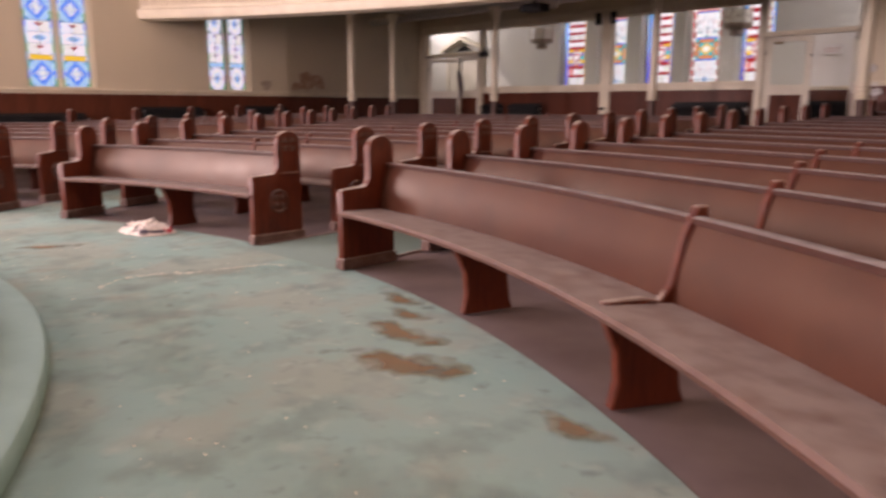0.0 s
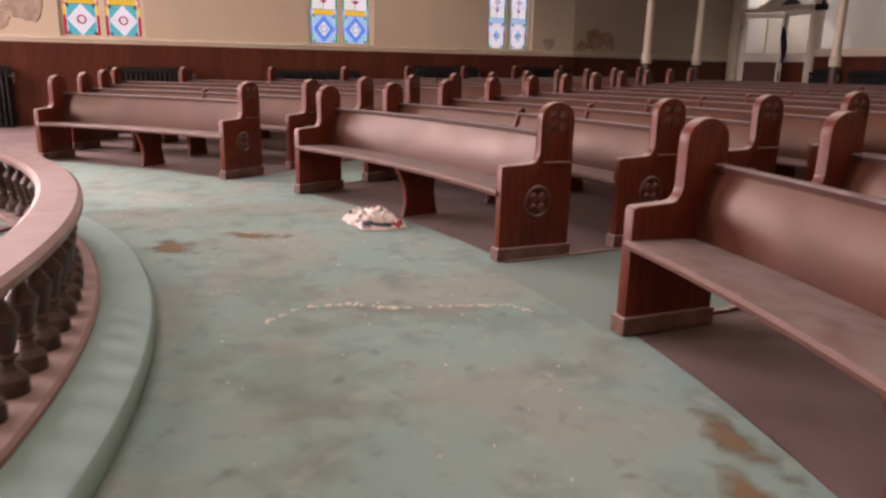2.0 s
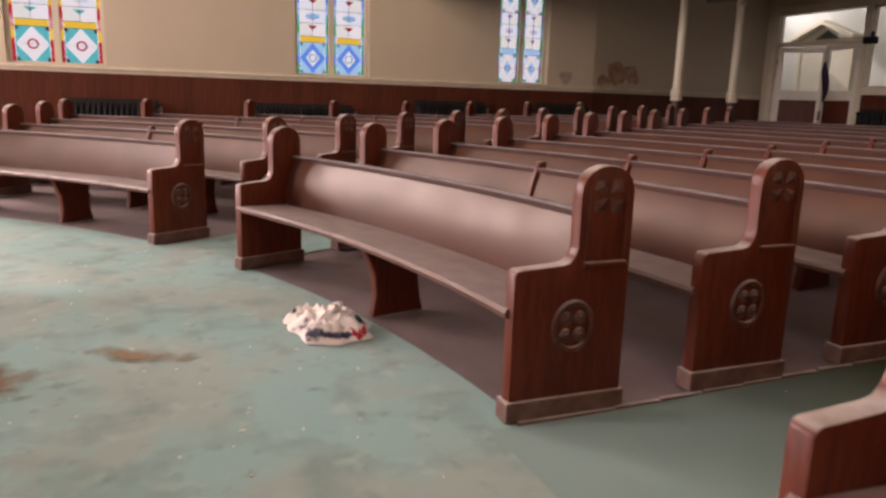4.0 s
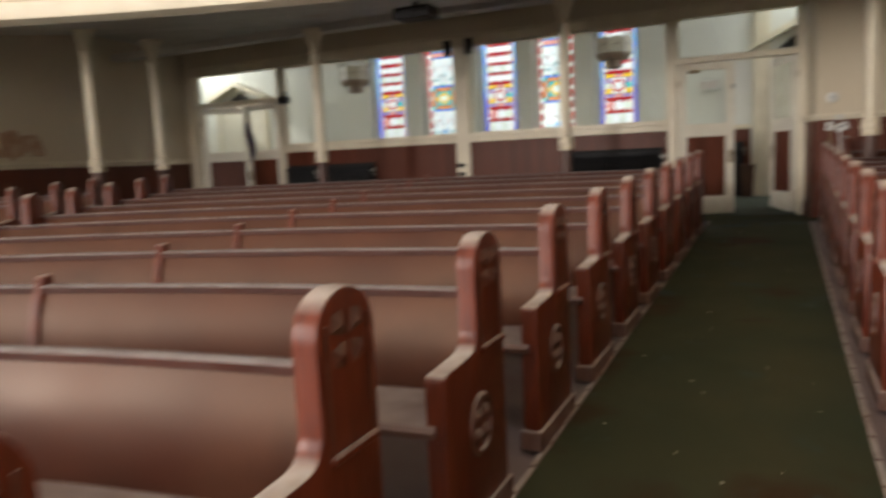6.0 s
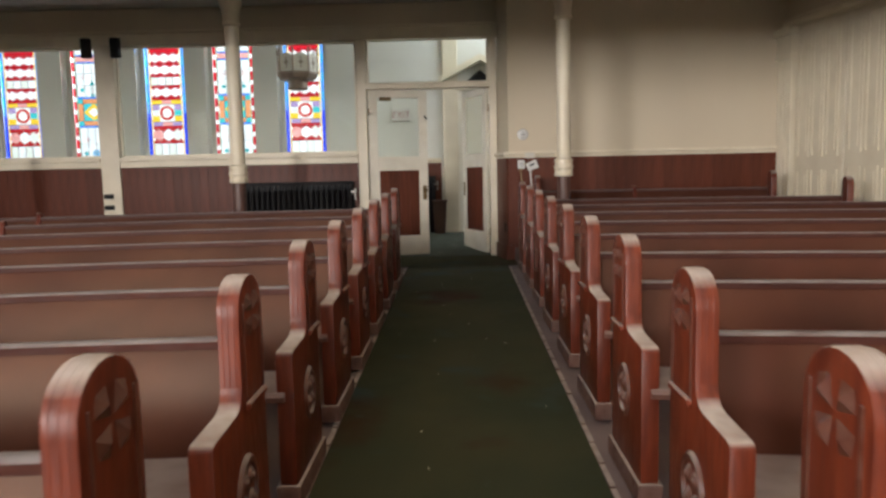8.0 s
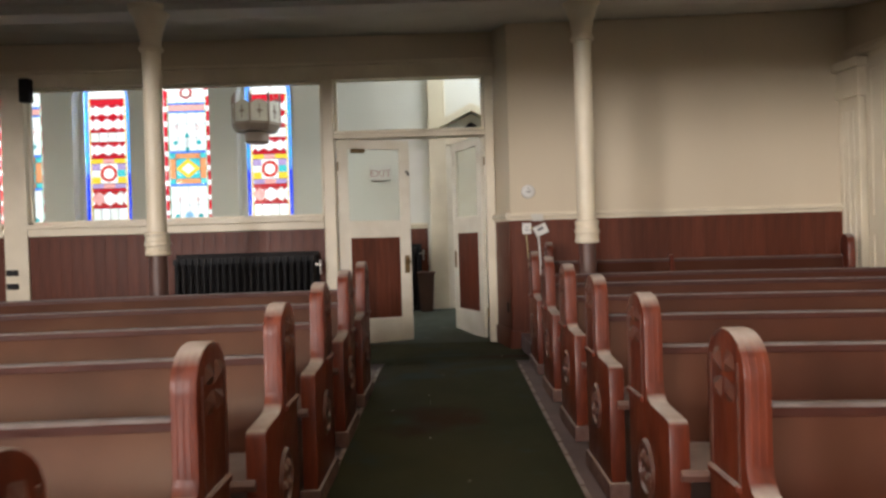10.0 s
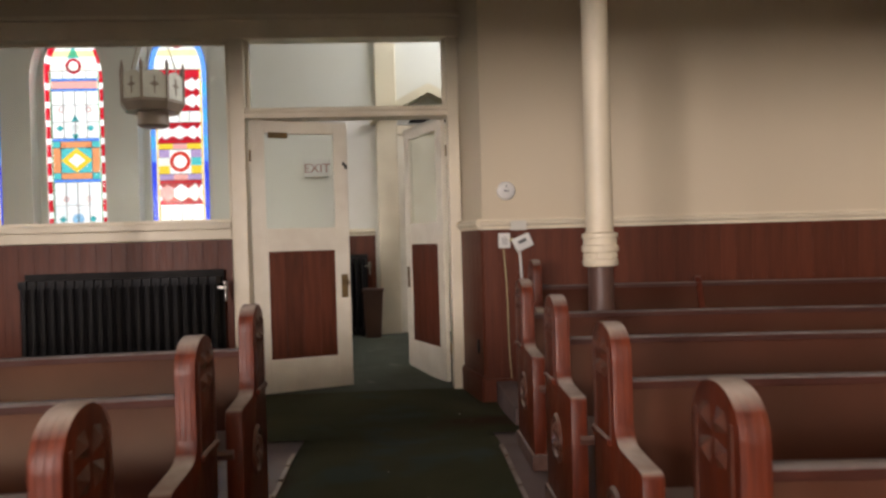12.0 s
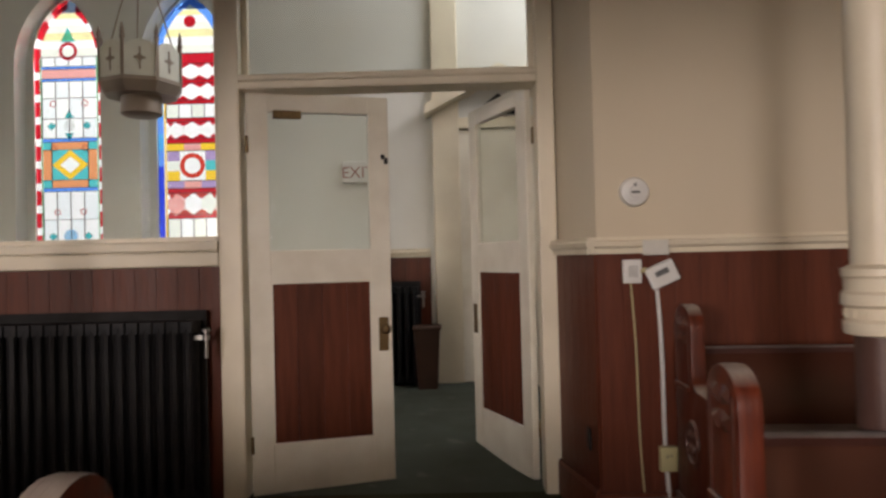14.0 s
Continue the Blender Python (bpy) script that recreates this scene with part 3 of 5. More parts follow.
def door_leaf(name, hinge, width, turn, flip, label, dirty=True):
    """Half-glazed door with a brown board panel. turn: degrees in plan from +x."""
    h = 2.41
    d = thing(name, hinge, label, "door")
    d["kind"] = "structure"
    d.rotation_euler = (0, 0, radians(turn))
    th = 0.022
    st = 0.125
    part("door_frame", bevelled(boxes((0, st, -th, th, 0, h), (width - st, width, -th, th, 0, h), (st, width - st, -th, th, h - 0.11, h), (st, width - st, -th, th, 1.255, 1.46), (st, width - st, -th, th, 0, 0.30)), 0.004, 1), DOOR_PAINT, d)
    part("glass_pane", boxes((st - 0.005, width - st + 0.005, -0.003, 0.003, 1.455, h - 0.105)), DOOR_GLASS, d)
    n = 4
    w = (width - 2 * st) / n
    for i in range(n):
        part("panel_board", bevelled(boxes((st + i * w + 0.0003, st + (i + 1) * w - 0.0003, -0.012, 0.012, 0.298, 1.257)), 0.001, 1), WAINSCOT, d)
    part("bead", boxes(*[(a, b, -th + 0.004 * 0, -th + 0.008, c, e) for a, b, c, e in ((st, st + 0.012, 0.30, 1.255), (width - st - 0.012, width - st, 0.30, 1.255))]), DOOR_PAINT, d)
    x = width - 0.055
    part("lock_plate", bevelled(boxes((x - 0.03, x + 0.03, -th - 0.006, th + 0.006, 0.82, 1.03)), 0.004, 1), BRASS, d, "dark brass lock plate")
    knob = bmesh.new()
    lathe(knob, [(0.012, 0), (0.012, 0.03), (0.027, 0.04), (0.03, 0.055), (0.02, 0.068), (0.006, 0.07)], 14)
    bmesh.ops.rotate(knob, verts=knob.verts, matrix=Matrix.Rotation(radians(90), 3, "X"))
    bmesh.ops.translate(knob, verts=knob.verts, vec=(x, -th - 0.004, 0.96))
    part("door_knob", knob, BRASS, d, "brass door knob", smooth=True)
    part("door_closer", bevelled(boxes((st + 0.03, st + 0.20, -th - 0.028, -th - 0.001, h - 0.155, h - 0.105), (st + 0.08, st + 0.14, -th - 0.04, -th - 0.02, h - 0.145, h - 0.115)), 0.004, 1), BRASS, d, "grey metal door closer") if flip else None
    if flip:
        part("broken_catch", bevelled(boxes((x + 0.005, x + 0.03, -th - 0.004, -th + 0.002, 2.02, 2.05), (x + 0.025, x + 0.05, -th - 0.004, -th + 0.002, 1.99, 2.03)), 0.002, 1), IRON, d, "black remains of a catch")
    for z in (0.25, 2.05):
        part("hinge", lathe(bmesh.new(), [(0.010, 0), (0.010, 0.10)], 8, (0.0, -th - 0.005, z)), BRASS, d)
    return d


door_leaf("door_1", (-6.335, BACK + 0.03, FLOOR_B + 0.016), 0.862, 16.5, True, "half-glazed white door with a brown board panel, ajar")
door_leaf("door_2", (-4.63, BACK + 0.14, FLOOR_B + 0.045), 0.885, 180 - 68, False, "half-glazed white door with a brown board panel, wide open")
door_leaf("door_3", (door_2[0] + 0.02, BACK + 0.02, FLOOR_B + 0.02), 1.04, 35, False, "half-glazed white door standing open")
door_leaf("door_4", (door_2[1] - 0.02, BACK + 0.02, FLOOR_B + 0.02), 1.06, 180 - 12, False, "white door nearly shut")

# ---- balcony ----
BC, BR = (-5.0, -8.0), 18.2
A_W, A_E = 36.5, -27.0


def balcony_soffit():
    bm = bmesh.new()
    rows = []
    n = 48
    for i in range(n + 1):
        a = radians(A_W + (A_E - A_W) * i / n)
        row = []
        for r, z in ((BR, 2.97), (BR + 0.6, 3.05), (21.05, 3.42), (21.5, 3.47), (23.5, 3.80), (27.0, 3.86)):
            x, y = BC[0] - r * math.sin(a), BC[1] + r * math.cos(a)
            row.append((bm.verts.new((x, y, z)), bm.verts.new((x, y, z + 0.25))))
        rows.append(row)
    for p, q in zip(rows, rows[1:]):
        for j in range(len(p) - 1):
            bm.faces.new((p[j][0], q[j][0], q[j + 1][0], p[j + 1][0]))
            bm.faces.new((p[j][1], p[j + 1][1], q[j + 1][1], q[j][1]))
        bm.faces.new((p[0][0], p[0][1], q[0][1], q[0][0]))
    # keep it inside the church
    for co, no in (((0, BACK + 0.1, 0), (0, 1, 0)), ((-17.0, 0, 0), (-1, 0, 0))):
        bmesh.ops.bisect_plane(bm, geom=bm.verts[:] + bm.edges[:] + bm.faces[:], plane_co=co, plane_no=no, clear_outer=True)
    return bm


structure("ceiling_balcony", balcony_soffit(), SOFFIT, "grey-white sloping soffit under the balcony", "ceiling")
structure("balcony_front", ring_sweep([(BR - 0.16, 3.05), (BR - 0.14, 2.97), (BR + 0.02, 2.93), (BR + 0.10, 2.97), (BR + 0.10, 4.0), (BR - 0.10, 4.0), (BR - 0.10, 3.18), (BR - 0.16, 3.14)], BC, A_W, A_E, 60), TRIM, "cream curved balcony front", "balcony", smooth=True)
bm = bmesh.new()
for i in range(90):
    a = radians(A_W + (A_E - A_W) * (i + 0.5) / 90)
    box(bm, -0.09, 0.09, -0.012, 0.012, 3.24, 3.9, Matrix.Translation((BC[0] - (BR - 0.11) * math.sin(a), BC[1] + (BR - 0.11) * math.cos(a), 0)) @ Matrix.Rotation(a, 4, "Z"))
structure("trim_balcony_panels", bm, CREAM, "raised panels of the balcony front", "panelling")
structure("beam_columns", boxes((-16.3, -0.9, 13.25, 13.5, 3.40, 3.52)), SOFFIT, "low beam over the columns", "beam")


def column(x, y, label):
    z0 = rise(x, y)
    c = thing("column", (x, y, z0), label, "column", "columns under the balcony")
    b = 1.33 - z0
    part("lower_shaft", lathe(bmesh.new(), [(0.09, 0), (0.09, 0.06), (0.074, 0.08), (0.074, b)], 18), WAINSCOT_ROUND, c, "brown painted lower shaft", smooth=True)
    part("base_ring", lathe(bmesh.new(), [(0.08, b - 0.005), (0.100, b), (0.104, b + 0.010), (0.104, b + 0.035), (0.094, b + 0.045), (0.094, b + 0.075), (0.108, b + 0.085), (0.108, b + 0.115), (0.099, b + 0.125), (0.099, b + 0.16), (0.106, b + 0.168), (0.106, b + 0.188), (0.080, b + 0.20)], 20), TRIM, c, "moulded cream base ring", smooth=True)
    orn = boxes((-0.007, 0.007, 0.090, 0.101, b + 0.047, b + 0.073))
    orn_me = mesh_of("ornament", bevelled(orn, 0.003, 1), TRIM)
    for k in range(14):
        part("ornament", orn_me, None, c, m=Matrix.Rotation(2 * math.pi * k / 14, 4, "Z"))
    top = 3.46 - z0
    part("shaft", lathe(bmesh.new(), [(0.080, b + 0.195), (0.077, top - 0.385)], 20), TRIM, c, "cream iron shaft", smooth=True)
    part("capital", lathe(bmesh.new(), [(0.077, top - 0.39), (0.098, top - 0.38), (0.098, top - 0.35), (0.083, top - 0.34), (0.085, top - 0.30), (0.10, top - 0.22), (0.10, top - 0.205), (0.115, top - 0.18), (0.135, top - 0.10), (0.165, top - 0.06), (0.18, top - 0.05), (0.18, top)], 20), TRIM, c, "flared cream capital", smooth=True)
    return c


WAINSCOT_ROUND = material("brown_column_paint", (0.07, 0.032, 0.025), 0.45, second=(0.09, 0.045, 0.035), scale=6)
for x, y in ((-3.86, 13.40), (-7.57, 13.34), (-11.68, 13.3), (-14.1, 10.95), (-14.3, 12.4)):
    column(x, y, "slim cream iron column with a moulded base")

# ---- stained glass ----
PANE = {}
SHAPES = {"diamond": [(-0.5, 0), (0, -0.5), (0.5, 0), (0, 0.5)], "up": [(-0.5, -0.5), (0.5, -0.5), (0, 0.5)], "down": [(-0.5, 0.5), (0, -0.5), (0.5, 0.5)],
          "hex": [(-0.5, -0.2), (0, -0.5), (0.5, -0.2), (0.5, 0.2), (0, 0.5), (-0.5, 0.2)],
          "bl": [(-0.5, -0.5), (0, -0.5), (-0.5, 0)], "br": [(0.5, -0.5), (0.5, 0), (0, -0.5)], "tl": [(-0.5, 0.5), (-0.5, 0), (0, 0.5)], "tr": [(0.5, 0.5), (0, 0.5), (0.5, 0)],
          "disc": [(0.5 * math.cos(k * math.pi / 7), 0.5 * math.sin(k * math.pi / 7)) for k in range(14)]}


def pane_mesh(shape, color):
    key = (shape, color)
    if key not in PANE:
        bm = bmesh.new()
        if shape == "box":
            box(bm, -0.5, 0.5, -0.5, 0.5, -0.5, 0.5)
        elif shape in ("ring", "dring"):
            n, q = (16, 0.64) if shape == "ring" else (4, 0.55)
            for k in range(n):
                a, b = 2 * math.pi * k / n, 2 * math.pi * (k + 1) / n
                prism(bm, [(0.5 * math.cos(a), 0.5 * math.sin(a)), (0.5 * math.cos(b), 0.5 * math.sin(b)), (q / 2 * math.cos(b), q / 2 * math.sin(b)), (q / 2 * math.cos(a), q / 2 * math.sin(a))], 1.0, "y", -0.5)
        else:
            prism(bm, SHAPES[shape], 1.0, "y", -0.5)
        PANE[key] = mesh_of("pane", bm, stained(color))
    return PANE[key]


def glazer(parent, turn):
    """Returns a function that sets one pane into the window; layers stand 4 mm apart."""
    def put(shape, color, u, v, w, h, layer=0):
        m = turn @ Matrix.Translation((u, -0.004 * layer, v)) @ Matrix.Diagonal((w, 0.003, h, 1))
        return part("pane", pane_mesh(shape, color), None, parent, m=m)
    return put


CLEAR, PALE, RED, BLUE, DEEP, TEAL, GOLD, GREEN, PINK, VIOLET, ORANGE, SKYB = ((0.95, 0.96, 0.95), (0.85, 0.88, 0.8), (0.62, 0.03, 0.05), (0.16, 0.38, 0.9), (0.05, 0.10, 0.75), (0.12, 0.6, 0.62), (0.95, 0.66, 0.08),
                                                                          (0.1, 0.5, 0.25), (0.85, 0.45, 0.42), (0.5, 0.38, 0.6), (0.9, 0.38, 0.1), (0.45, 0.7, 0.92))


def came(bm, u0, u1, v0, v1, t=0.004):
    box(bm, min(u0, u1) - t, max(u0, u1) + t, -0.006, 0.006, min(v0, v1) - t, max(v0, v1) + t)


def lancet_blue(put, lead):
    """Blue-bordered light with red bands; u from -0.37, v up from the sill."""
    W, H = 0.37, 2.06
    for s in (-1, 1):
        for k in range(12):
            put("box", DEEP if k < 5 else (BLUE if k % 2 else (0.1, 0.45, 0.85)), s * (W - 0.035), H * (k + 0.5) / 12, 0.066, H / 12)
        put("box", GOLD, s * (W - 0.083), H / 2, 0.018, H)
    b = W - 0.097
    rows = [(0.0, 0.30, "clear"), (0.30, 0.34, "red"), (0.34, 0.57, "hex"), (0.57, 0.62, "red"), (0.62, 0.70, "violet"), (0.70, 1.02, "ring"), (1.02, 1.10, "gold"), (1.10, 1.15, "red"), (1.15, 1.33, "zig"), (1.33, 1.37, "red"),
            (1.37, 1.52, "clear"), (1.52, 1.56, "red"), (1.56, 1.74, "zig"), (1.74, 1.78, "red"), (1.78, 1.95, "zig"), (1.95, 2.06, "red")]
    for v0, v1, kind in rows:
        v, h = (v0 + v1) / 2, v1 - v0
        came(lead, -b, b, v1, v1)
        if kind == "clear":
            for i in range(4):
                put("box", CLEAR if i % 2 else PALE, -b + (i + 0.5) * b / 2, v, b / 2, h)
                came(lead, -b + i * b / 2, -b + i * b / 2, v0, v1, 0.003)
        elif kind == "red":
            for i in range(2):
                put("box", RED, -b / 2 + i * b, v, b, h)
        elif kind in ("violet", "gold"):
            for i in range(3):
                put("box", (VIOLET if kind == "violet" else GOLD) if i != 1 else PINK, -b * 2 / 3 + i * b * 2 / 3, v, b * 2 / 3, h)
        elif kind in ("hex", "zig"):
            cell = b * 2 / 3
            for i in range(3):
                u = -b + (i + 0.5) * cell
                put("hex", (PINK, CLEAR, PALE)[i] if kind == "hex" else CLEAR, u, v, cell, h)
            for i in range(4):
                u = -b + i * cell
                for sv, sh in ((1, "down"), (-1, "up")):
                    wid = cell if 0 < i < 3 else cell
                    put(sh, RED if kind == "zig" else (0.6, 0.1, 0.08), min(max(u, -b + cell / 4), b - cell / 4), v + sv * h * 0.36, wid if 0 < i < 3 else cell / 2, h * 0.28)
        elif kind == "ring":
            for i in range(4):
                for j in range(3):
                    put("box", CLEAR if i in (1, 2) else (GOLD, PALE, VIOLET, PALE, PINK, PALE, PALE, GOLD, PALE, GOLD, TEAL, VIOLET)[(i * 3 + j) % 12], -b + (i + 0.5) * b / 2, v0 + (j + 0.5) * (v1 - v0) / 3, b / 2, (v1 - v0) / 3)
    return W, H


def lancet_red(put, lead):
    """Red and white bordered light with a square rosette."""
    W, H = 0.37, 2.06
    for s in (-1, 1):
        for k in range(26):
            put("box", CLEAR if k % 3 == 2 else RED, s * (W - 0.03), H * (k + 0.5) / 26, 0.056, H / 26)
        put("box", GREEN, s * (W - 0.068), H / 2, 0.012, H)
    b = W - 0.078
    rows = [(0.0, 0.32), (0.32, 0.62), (0.62, 0.66), (0.66, 1.15), (1.15, 1.19), (1.19, 1.40), (1.40, 1.62), (1.62, 1.80), (1.80, 1.83), (1.83, 1.93), (1.93, 1.96), (1.96, 2.06)]
    for k, (v0, v1) in enumerate(rows):
        v, h = (v0 + v1) / 2, v1 - v0
        came(lead, -b, b, v1, v1, 0.003)
        if h < 0.05:
            put("box", BLUE, 0, v, 2 * b, h)
        elif k == 3:
            hh = v1 - v0
            cw, ch = 1.34 * b, 0.66 * hh
            for su in (-1, 1):
                put("box", (0.85, 0.40, 0.20), su * (b + cw / 2) / 2, v, b - cw / 2, ch)
                put("box", (0.85, 0.40, 0.20), 0, v + su * (hh + ch) / 4, cw, (hh - ch) / 2)
                for sv in (-1, 1):
                    put("box", TEAL, su * (b + cw / 2) / 2, v + sv * (hh + ch) / 4, b - cw / 2, (hh - ch) / 2)
                came(lead, su * cw / 2, su * cw / 2, v0, v1, 0.003)
                came(lead, -b, b, v + su * ch / 2, v + su * ch / 2, 0.003)
            for sh in ("bl", "br", "tl", "tr"):
                put(sh, TEAL, 0, v, cw, ch)
            put("dring", GOLD, 0, v, cw, ch)
            put("diamond", CLEAR, 0, v, cw * 0.55, ch * 0.55)
        elif k == 9:
            for i in range(4):
                put("box", PINK, -b + (i + 0.5) * b / 2, v, b / 2, h)
        else:
            for i in range(4):
                put("box", CLEAR if (i + k) % 2 else (0.9, 0.94, 0.95), -b + (i + 0.5) * b / 2, v, b / 2, h)
                came(lead, -b + i * b / 2, -b + i * b / 2, v0, v1, 0.003)
    return W, H


for k, xc in enumerate(WIN_N):
    red = k % 2 == 1
    yg = NORTH + 0.24
    win = thing("window_%d" % (k + 3), (xc, yg, 1.78), ("pointed stained-glass window with a red and white border" if red else "pointed stained-glass window with a blue border and red bands"), "window", "stained-glass windows of the vestibule")
    win["kind"] = "structure"
    win.scale = (1.04, 1.0, 1.037)
    put = glazer(win, Matrix.Identity(4))
    lead = bmesh.new()
    W, H = (lancet_red if red else lancet_blue)(put, lead)
    # pointed head
    pts = arch_points(0, W, H, 0.62, 7)
    edge = RED if red else BLUE
    inner = arch_points(0, W - 0.07, H, 0.52, 7)
    for i in range(len(pts) - 1):
        bmq = bmesh.new()
        prism(bmq, [pts[i], pts[i + 1], inner[i + 1], inner[i]], 0.003, "y", -0.0015)
        part("pane", bmq, stained(CLEAR if (red and i % 3 == 1) else edge), win)
    half = len(inner) // 2
    for i in range(half):
        a, b, c, d = inner[i], inner[i + 1], inner[-2 - i], inner[-1 - i]
        bmq = bmesh.new()
        prism(bmq, [a, b, c, d] if i < half - 1 else [a, b, d], 0.003, "y", -0.0015)
        part("pane", bmq, stained((PALE, CLEAR, (0.9, 0.85, 0.5))[i % 3]), win)
    if red:
        for u, v, s, col, sh in ((0, 0.14, 0.15, SKYB, "disc"), (0, 1.32, 0.12, CLEAR, "disc"), (0, 2.3, 0.16, TEAL, "up"), (-0.14, 0.4, 0.07, PINK, "ring"), (0.14, 0.4, 0.07, PINK, "ring"), (0, 2.12, 0.2, RED, "ring")):
            put(sh, col, u, v, s, s, 2)
        for u, v in ((-0.17, 1.08), (0.17, 1.08), (-0.17, 1.56), (0.17, 1.56)):
            put("ring", PINK, u, v, 0.075, 0.075, 2)
        for u, v, sh in ((-0.19, 1.32, "diamond"), (0.19, 1.32, "diamond"), (0, 1.2, "down"), (0, 1.45, "up"), (-0.19, 0.14, "diamond"), (0.19, 0.14, "diamond")):
            put(sh, TEAL, u, v, 0.1, 0.09, 2)
    else:
        put("ring", (0.8, 0.1, 0.06), 0, 0.86, 0.27, 0.27, 2)
        put("disc", RED, 0, 2.40, 0.13, 0.13, 2)
    part("lead_came", lead, LEAD, win)
    ring = bmesh.new()
    outer, inn = arch_points(0, 0.47, H - 0.06, 0.84, 7), arch_points(0, 0.37, H - 0.002, 0.625, 7)
    outl = [(-0.47, -0.05)] + outer + [(0.47, -0.05)]
    inl = [(-0.37, 0.0)] + inn + [(0.37, 0.0)]
    for i in range(len(outl) - 1):
        prism(ring, [outl[i], outl[i + 1], inl[i + 1], inl[i]], 0.06, "y", -0.03)
    prism(ring, [outl[0], inl[0], inl[-1], outl[-1]], 0.06, "y", -0.03)
    part("window_frame", ring, WHITE, win)


def west_light(put, lead, w, h, style):
    """One light of a west window: a border, then courses of patterned panes."""
    border = {0: (PINK, RED, GOLD), 1: (SKYB, BLUE, TEAL), 2: (TEAL, VIOLET, SKYB)}[style]
    n = round(h / 0.16)
    for s in (-1, 1):
        for k in range(n):
            put("box", border[k % 3] if k % 4 else (RED if style == 0 else GREEN), s * (w / 2 - 0.025), h * (k + 0.5) / n, 0.046, h / n)
    b = w / 2 - 0.055
    k = 0
    v = 0.0
    while v < h - 0.05:
        step = 0.50 if k % 5 == 0 else (0.10 if k % 5 == 1 else 0.21)
        step = min(step, h - v)
        vm = v + step / 2
        came(lead, -w / 2, w / 2, v + step, v + step, 0.004)
        if k % 5 == 0:
            tone = {0: TEAL, 1: SKYB, 2: (0.8, 0.82, 0.92)}[style]
            for sh in ("bl", "br", "tl", "tr"):
                put(sh, tone, 0, vm, 2 * b, step)
            put("dring", {0: CLEAR, 1: BLUE, 2: PALE}[style], 0, vm, 2 * b, step)
            put("diamond", {0: CLEAR, 1: CLEAR, 2: SKYB}[style], 0, vm, 1.1 * b, step * 0.55)
            put("ring", {0: RED, 1: SKYB, 2: VIOLET}[style], 0, vm, b * 0.7, b * 0.7, 1)
            for su in (-1, 1):
                for sv in (-1, 1):
                    put("box", {0: RED, 1: TEAL, 2: GREEN}[style], su * (b - 0.02), vm + sv * (step / 2 - 0.03), 0.045, 0.05, 1)
                    came(lead, su * b, 0, vm, vm, 0.002)
        elif k % 5 == 1:
            put("box", {0: GOLD, 1: GOLD, 2: SKYB}[style], 0, vm, 2 * b, step)
        else:
            for i in range(2):
                put("box", (CLEAR, (0.85, 0.92, 0.97), PALE)[(i + k) % 3], -b / 2 + i * b, vm, b, step)
            came(lead, 0, 0, v, v + step, 0.003)
            if k % 5 in (2, 4):
                put("down", {0: TEAL, 1: RED, 2: VIOLET}[style], 0, vm + 0.03, b * 0.8, 0.07, 1)
            else:
                put("hex", {0: CLEAR, 1: SKYB, 2: (0.85, 0.8, 0.9)}[style], 0, vm, b * 1.1, 0.12, 1)
        v += step
        k += 1


turn_w = Matrix.Rotation(radians(90), 4, "Z")
for k, (yc, w) in enumerate(WIN_W):
    win = thing("window_%d" % (k + 8), (WEST - 0.16, yc, W_SILL), ("tall two-light stained-glass window in pink, red and teal", "tall two-light stained-glass window in blue, white and gold", "tall two-light stained-glass window in pale blue and violet")[k], "window", "stained-glass windows of the west wall")
    win["kind"] = "structure"
    lead = bmesh.new()
    lw = w / 2 - 0.10
    for s in (-1, 1):
        off = Matrix.Translation((0, s * (lw / 2 + 0.045), 0.03))
        west_light(glazer(win, off @ turn_w), lead := bmesh.new(), lw, W_TOP - W_SILL - 0.06, k)
        part("lead_came", lead, LEAD, win, m=off @ turn_w)
    hh = W_TOP - W_SILL
    part("window_frame", bevelled(boxes((-0.05, 0.05, -w / 2, -w / 2 + 0.055, 0, hh), (-0.05, 0.05, w / 2 - 0.055, w / 2, 0, hh), (-0.05, 0.05, -0.045, 0.045, 0, hh), (-0.05, 0.05, -w / 2 + 0.055, -0.045, 0, 0.03), (-0.05, 0.05, 0.045, w / 2 - 0.055, 0, 0.03)), 0.006, 1), TRIM, win)
    part("window_sill", bevelled(boxes((0.02, 0.19, -w / 2 - 0.06, w / 2 + 0.06, -0.05, -0.002)), 0.008, 1), TRIM, win)

# Added strip hides the dark slit where two carpets meet; no real threshold.
structure("threshold", bevelled(boxes((-6.35, -4.60, BACK - 0.10, BACK + 0.12, 0.14, 0.190)), 0.01, 1), CARPET_SHADED, "carpet-coloured strip added over the gap between the doors", "threshold")

# ---- pews ----
SEAT_Z, BACK_Z, TOP_Z, DEPTH = 0.44, 0.775, 0.98, 0.50


def end_outline():
    pts = [(0.0, 0.0), (0.0, 0.575), (0.008, 0.59), (0.022, 0.597), (0.20, 0.607), (0.232, 0.615), (0.252, 0.638), (0.262, 0.67), (0.262, 0.865)]
    cx, rx = (0.262 + DEPTH) / 2, (DEPTH - 0.262) / 2
    for k in range(1, 12):
        a = math.pi - math.pi * k / 12
        pts.append((cx + rx * math.cos(a), 0.865 + (TOP_Z - 0.865) * math.sin(a) ** 0.85))
    return pts + [(DEPTH, 0.865), (DEPTH, 0.0)]


